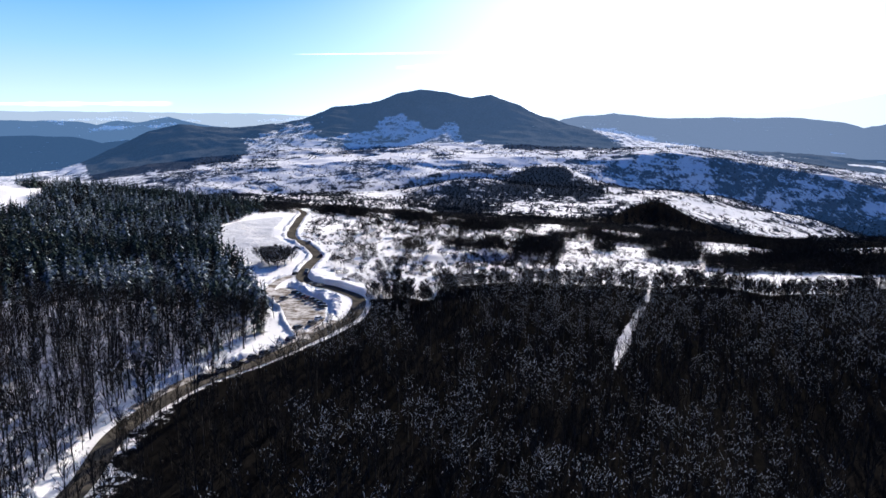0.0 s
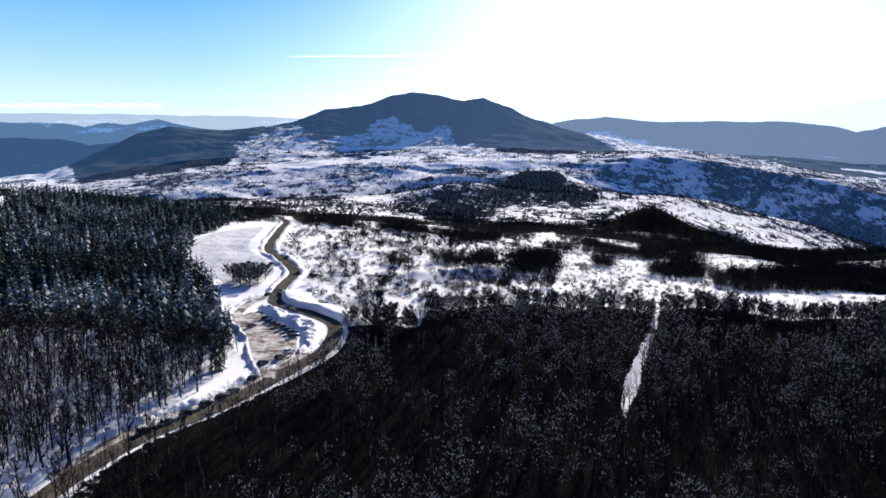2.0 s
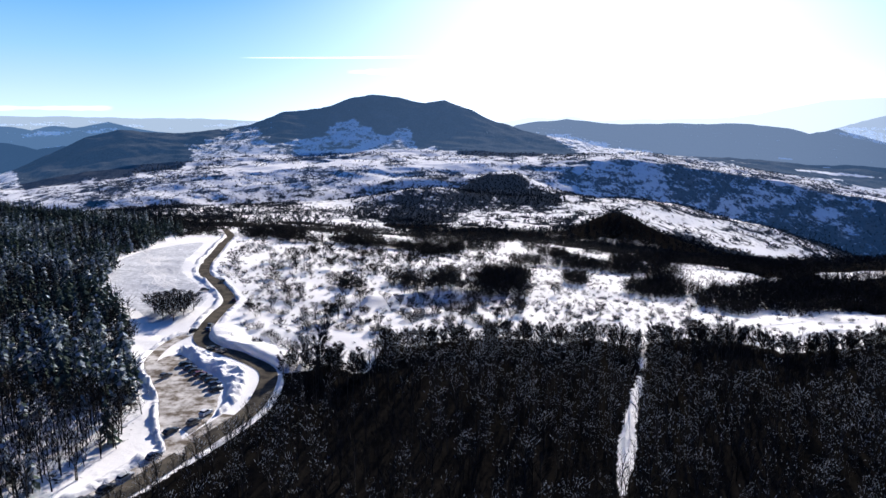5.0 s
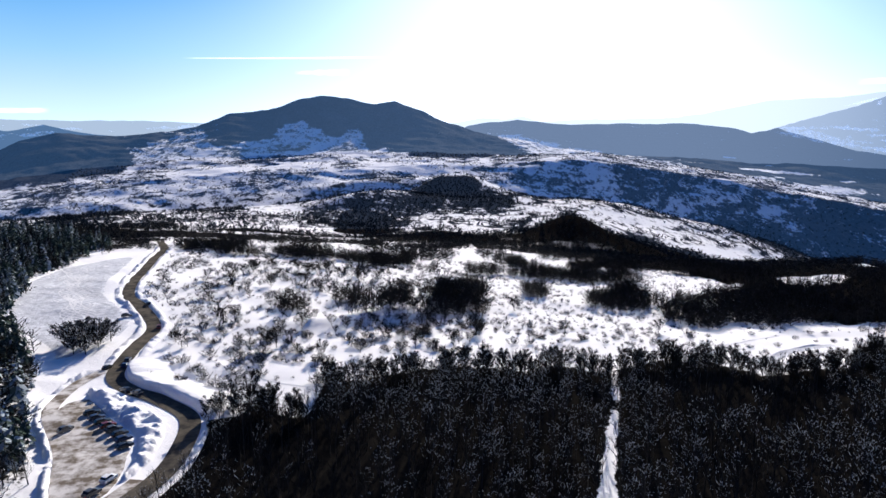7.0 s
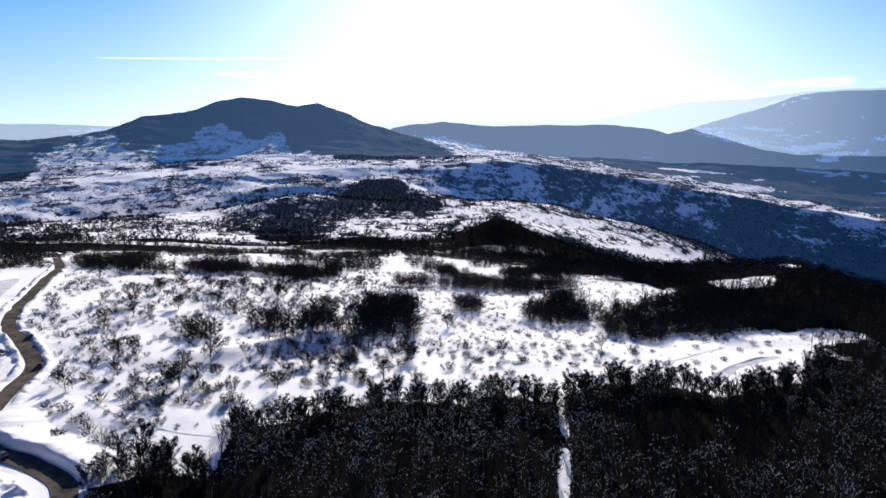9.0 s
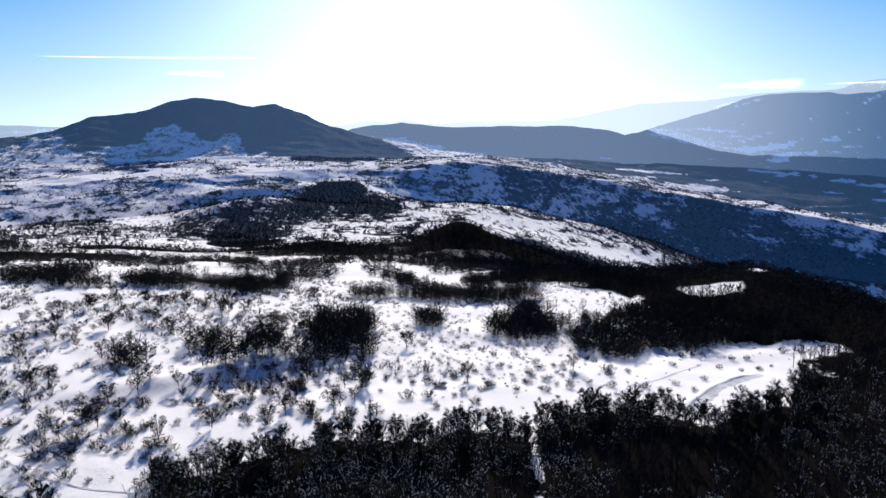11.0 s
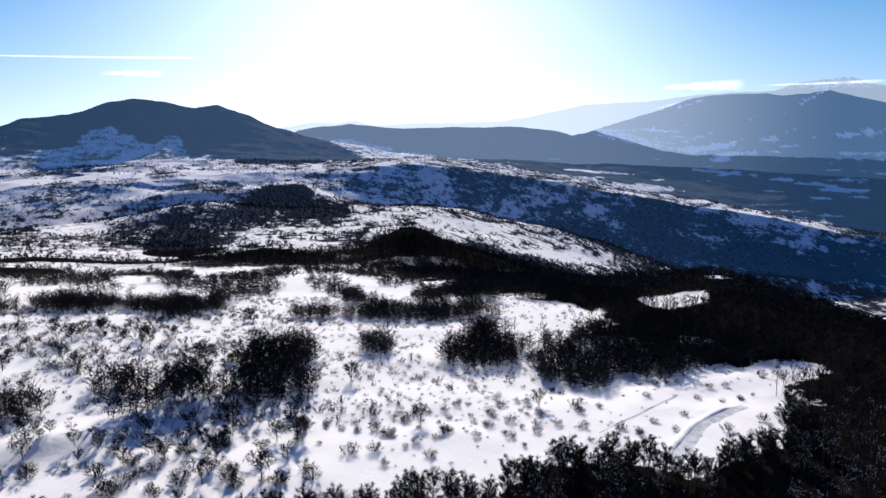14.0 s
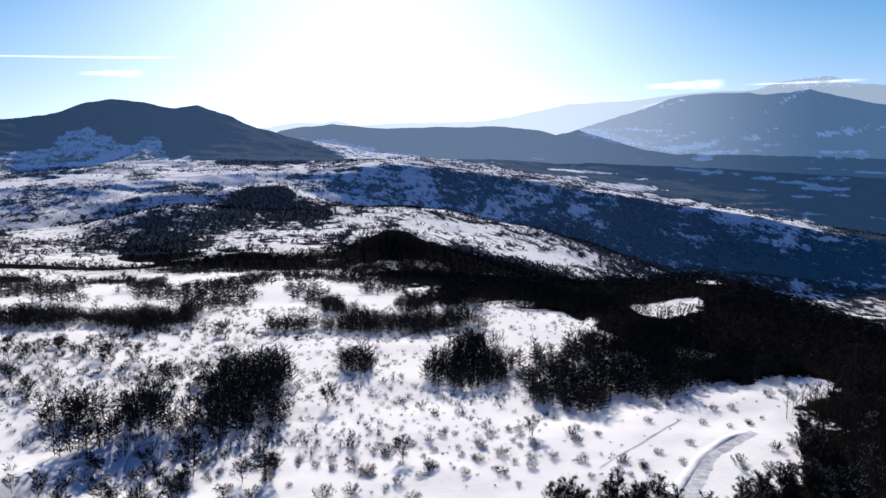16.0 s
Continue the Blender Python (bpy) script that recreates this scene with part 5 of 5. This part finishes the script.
def car(paint, label, tall=0.0, long=4.4):
    """A parked car, nose along +x, standing on z = 0."""
    root = tagged(new("car"), label, "car", "cars parked along the road")
    h = long / 2
    part("body", slab([(-h, 0.35), (-h + 0.05, 0.85 + tall), (-h + 0.3, 0.95 + tall), (h - 1.25, 0.95), (h - 0.2, 0.78), (h, 0.6), (h, 0.32), (h - 0.1, 0.24), (-h + 0.1, 0.24)], 0.88, 0.06), paint, root)
    part("window_band", slab([(-h + 0.25, 0.94), (-h + 0.62, 1.36 + tall), (h - 2.0, 1.38 + tall), (h - 1.2, 0.94)], 0.78, 0.14), GLASS, root, "dark car windows")
    part("roof", slab([(-h + 0.6, 1.36 + tall), (-h + 0.75, 1.44 + tall), (h - 2.2, 1.46 + tall), (h - 1.98, 1.38 + tall)], 0.70, 0.1), paint, root)
    for sx in (-1, 1):
        for sy in (-1, 1):
            wheel = part("wheel", disc(0.32, 0.21), RUBBER, root, "black tyre")
            wheel.matrix_basis = pose(sx * (h - 0.85), sy * 0.79, 0.32)
            rim = part("rim", disc(0.2, 0.23, 10), STEEL, wheel, "steel wheel rim")
    for sy in (-1, 1):
        for x, name, mat in ((h - 0.02, "headlight", LAMP), (-h + 0.02, "tail_light", TAIL)):
            bm = bmesh.new()
            bmesh.ops.create_cube(bm, size=1, matrix=Matrix.Translation((x, sy * 0.62, 0.66)) @ Matrix.Diagonal((0.1, 0.32, 0.14, 1)))
            bmesh.ops.bevel(bm, geom=bm.edges, offset=0.03, segments=1, affect="EDGES")
            part(name, bm, mat, root)
    return root


PAINTS = [("black", (0.012, 0.012, 0.014)), ("dark blue", (0.02, 0.03, 0.07)), ("dark grey", (0.06, 0.062, 0.066)), ("silver", (0.42, 0.43, 0.44)), ("dark red", (0.12, 0.015, 0.015)), ("white", (0.75, 0.75, 0.74))]
CARS = [car(material(name.replace(" ", "_") + "_paint", rgb, 0.3, gloss=0.5), name + " car parked on packed snow", tall) for (name, rgb), tall in zip(PAINTS, (0, 0.1, 0.18, 0, 0.05, 0.22))]
# place, heading, paint
PARKED = [(-71, 195, 58, 0), (-67.5, 201, 58, 3), (-64.5, 207, 56, 0), (-61.5, 213.5, 62, 2), (-59, 219, 64, 0), (-57, 224.5, 64, 3), (-54, 235, 64, 1), (-54.5, 249, 60, 0), (-50, 254.5, 60, 2), (-48.5, 261, 66, 5),
          (-66, 301, 35, 0), (-63.5, 297.5, 36, 1), (-61, 294.5, 38, 0), (-58.5, 291.5, 38, 4), (-56, 288.5, 40, 2), (-53.5, 285.5, 42, 0), (-51.5, 282, 44, 1), (-50, 278, 46, 0), (-69, 290, 60, 2),
          (-75, 342, 75, 0), (-69.5, 343, 95, 1), (-70.3, 349, 92, 0), (-57.5, 314.8, 140, 2), (-62, 318.8, 138, 0), (-84, 426, 115, 0), (-70.5, 391, 100, 4), (-88, 407, 20, 2)]
used = set()
for x, y, heading, paint in PARKED:
    lift = 0.26 if (abs(x + 60) < 12 and y < 305) else 0.27
    m = pose(x, y, float(ground_z(x, y)) + lift, 0, 0, heading)
    if paint in used:
        copy_thing(CARS[paint], m)
    else:
        CARS[paint].matrix_basis = m
        used.add(paint)


# ---- thin clouds and a vapour trail low in the sky ----
def vapour(name, strength):
    m = bpy.data.materials.new(name)
    m.use_nodes = True
    n, l = m.node_tree.nodes, m.node_tree.links
    n.clear()
    white, clear, mix, out = n.new("ShaderNodeEmission"), n.new("ShaderNodeBsdfTransparent"), n.new("ShaderNodeMixShader"), n.new("ShaderNodeOutputMaterial")
    # white emission in place of sunlight falling on the vapour
    white.inputs["Color"].default_value, white.inputs["Strength"].default_value = (0.95, 0.97, 1.0, 1), 1.5
    at, tex, times, geo = n.new("ShaderNodeAttribute"), n.new("ShaderNodeTexNoise"), n.new("ShaderNodeMath"), n.new("ShaderNodeNewGeometry")
    at.attribute_name = "thick"
    tex.inputs["Scale"].default_value, tex.inputs["Detail"].default_value = 0.012, 5.0
    l.new(geo.outputs["Position"], tex.inputs["Vector"])
    times.operation, times.use_clamp = "MULTIPLY", True
    l.new(at.outputs["Fac"], times.inputs[0])
    l.new(tex.outputs["Fac"], times.inputs[1])
    scaled = n.new("ShaderNodeMath")
    scaled.operation, scaled.use_clamp = "MULTIPLY", True
    scaled.inputs[1].default_value = strength
    l.new(times.outputs[0], scaled.inputs[0])
    l.new(scaled.outputs[0], mix.inputs[0])
    l.new(clear.outputs[0], mix.inputs[1])
    l.new(white.outputs[0], mix.inputs[2])
    l.new(mix.outputs[0], out.inputs["Surface"])
    return m


def streak(name, az0, el0, az1, el1, half, mat, label, category, far=4780.0):
    """A long streak of vapour between two bearings, thin at its rim and ends."""
    n, m = 60, 9
    t, s = np.linspace(0, 1, n)[:, None], np.linspace(-1, 1, m)[None]
    az = np.radians(az0 + (az1 - az0) * t + 0 * s)
    el = np.radians(el0 + (el1 - el0) * t + half * s * (0.5 + 0.8 * value_noise(t * 9, 0 * t, 5)))
    co = np.stack([ORIGIN[0] + far * np.sin(az), ORIGIN[1] + far * np.cos(az), EYE + far * np.tan(el)], -1).reshape(-1, 3)
    i, j = np.meshgrid(np.arange(n - 1), np.arange(m - 1), indexing="ij")
    quads = np.stack([i * m + j, i * m + j + 1, (i + 1) * m + j + 1, (i + 1) * m + j], -1).reshape(-1, 4)
    me = mesh_from(name, co, quads)
    layer = me.attributes.new("thick", "FLOAT", "POINT")
    layer.data.foreach_set("value", ((1 - s**2) * np.minimum(1, 6 * t * (1 - t)) * (0.5 + value_noise(t * 12, s * 2, 6))).ravel().astype(np.float32))
    me.materials.append(mat)
    return tagged(new(name, me), label, category, kind="structure")


THIN, SOFT = vapour("vapour_trail", 1.1), vapour("cloud_vapour", 0.75)
streak("backdrop_vapour_trail", -12.5, 4.78, 3.0, 5.2, 0.085, THIN, "thin white vapour trail across the sky", "vapour trail")
for az0, az1, el, half in ((-34, -27.5, 0.6, 0.2), (-29, -21.5, 0.7, 0.2), (-4.2, 0.2, 3.9, 0.28), (38, 44, 3.0, 0.4), (45, 53, 3.0, 0.12)):
    streak("backdrop_cloud", az0, el, az1, el + 0.1, half, SOFT, "thin white cloud low over the mountains", "cloud")
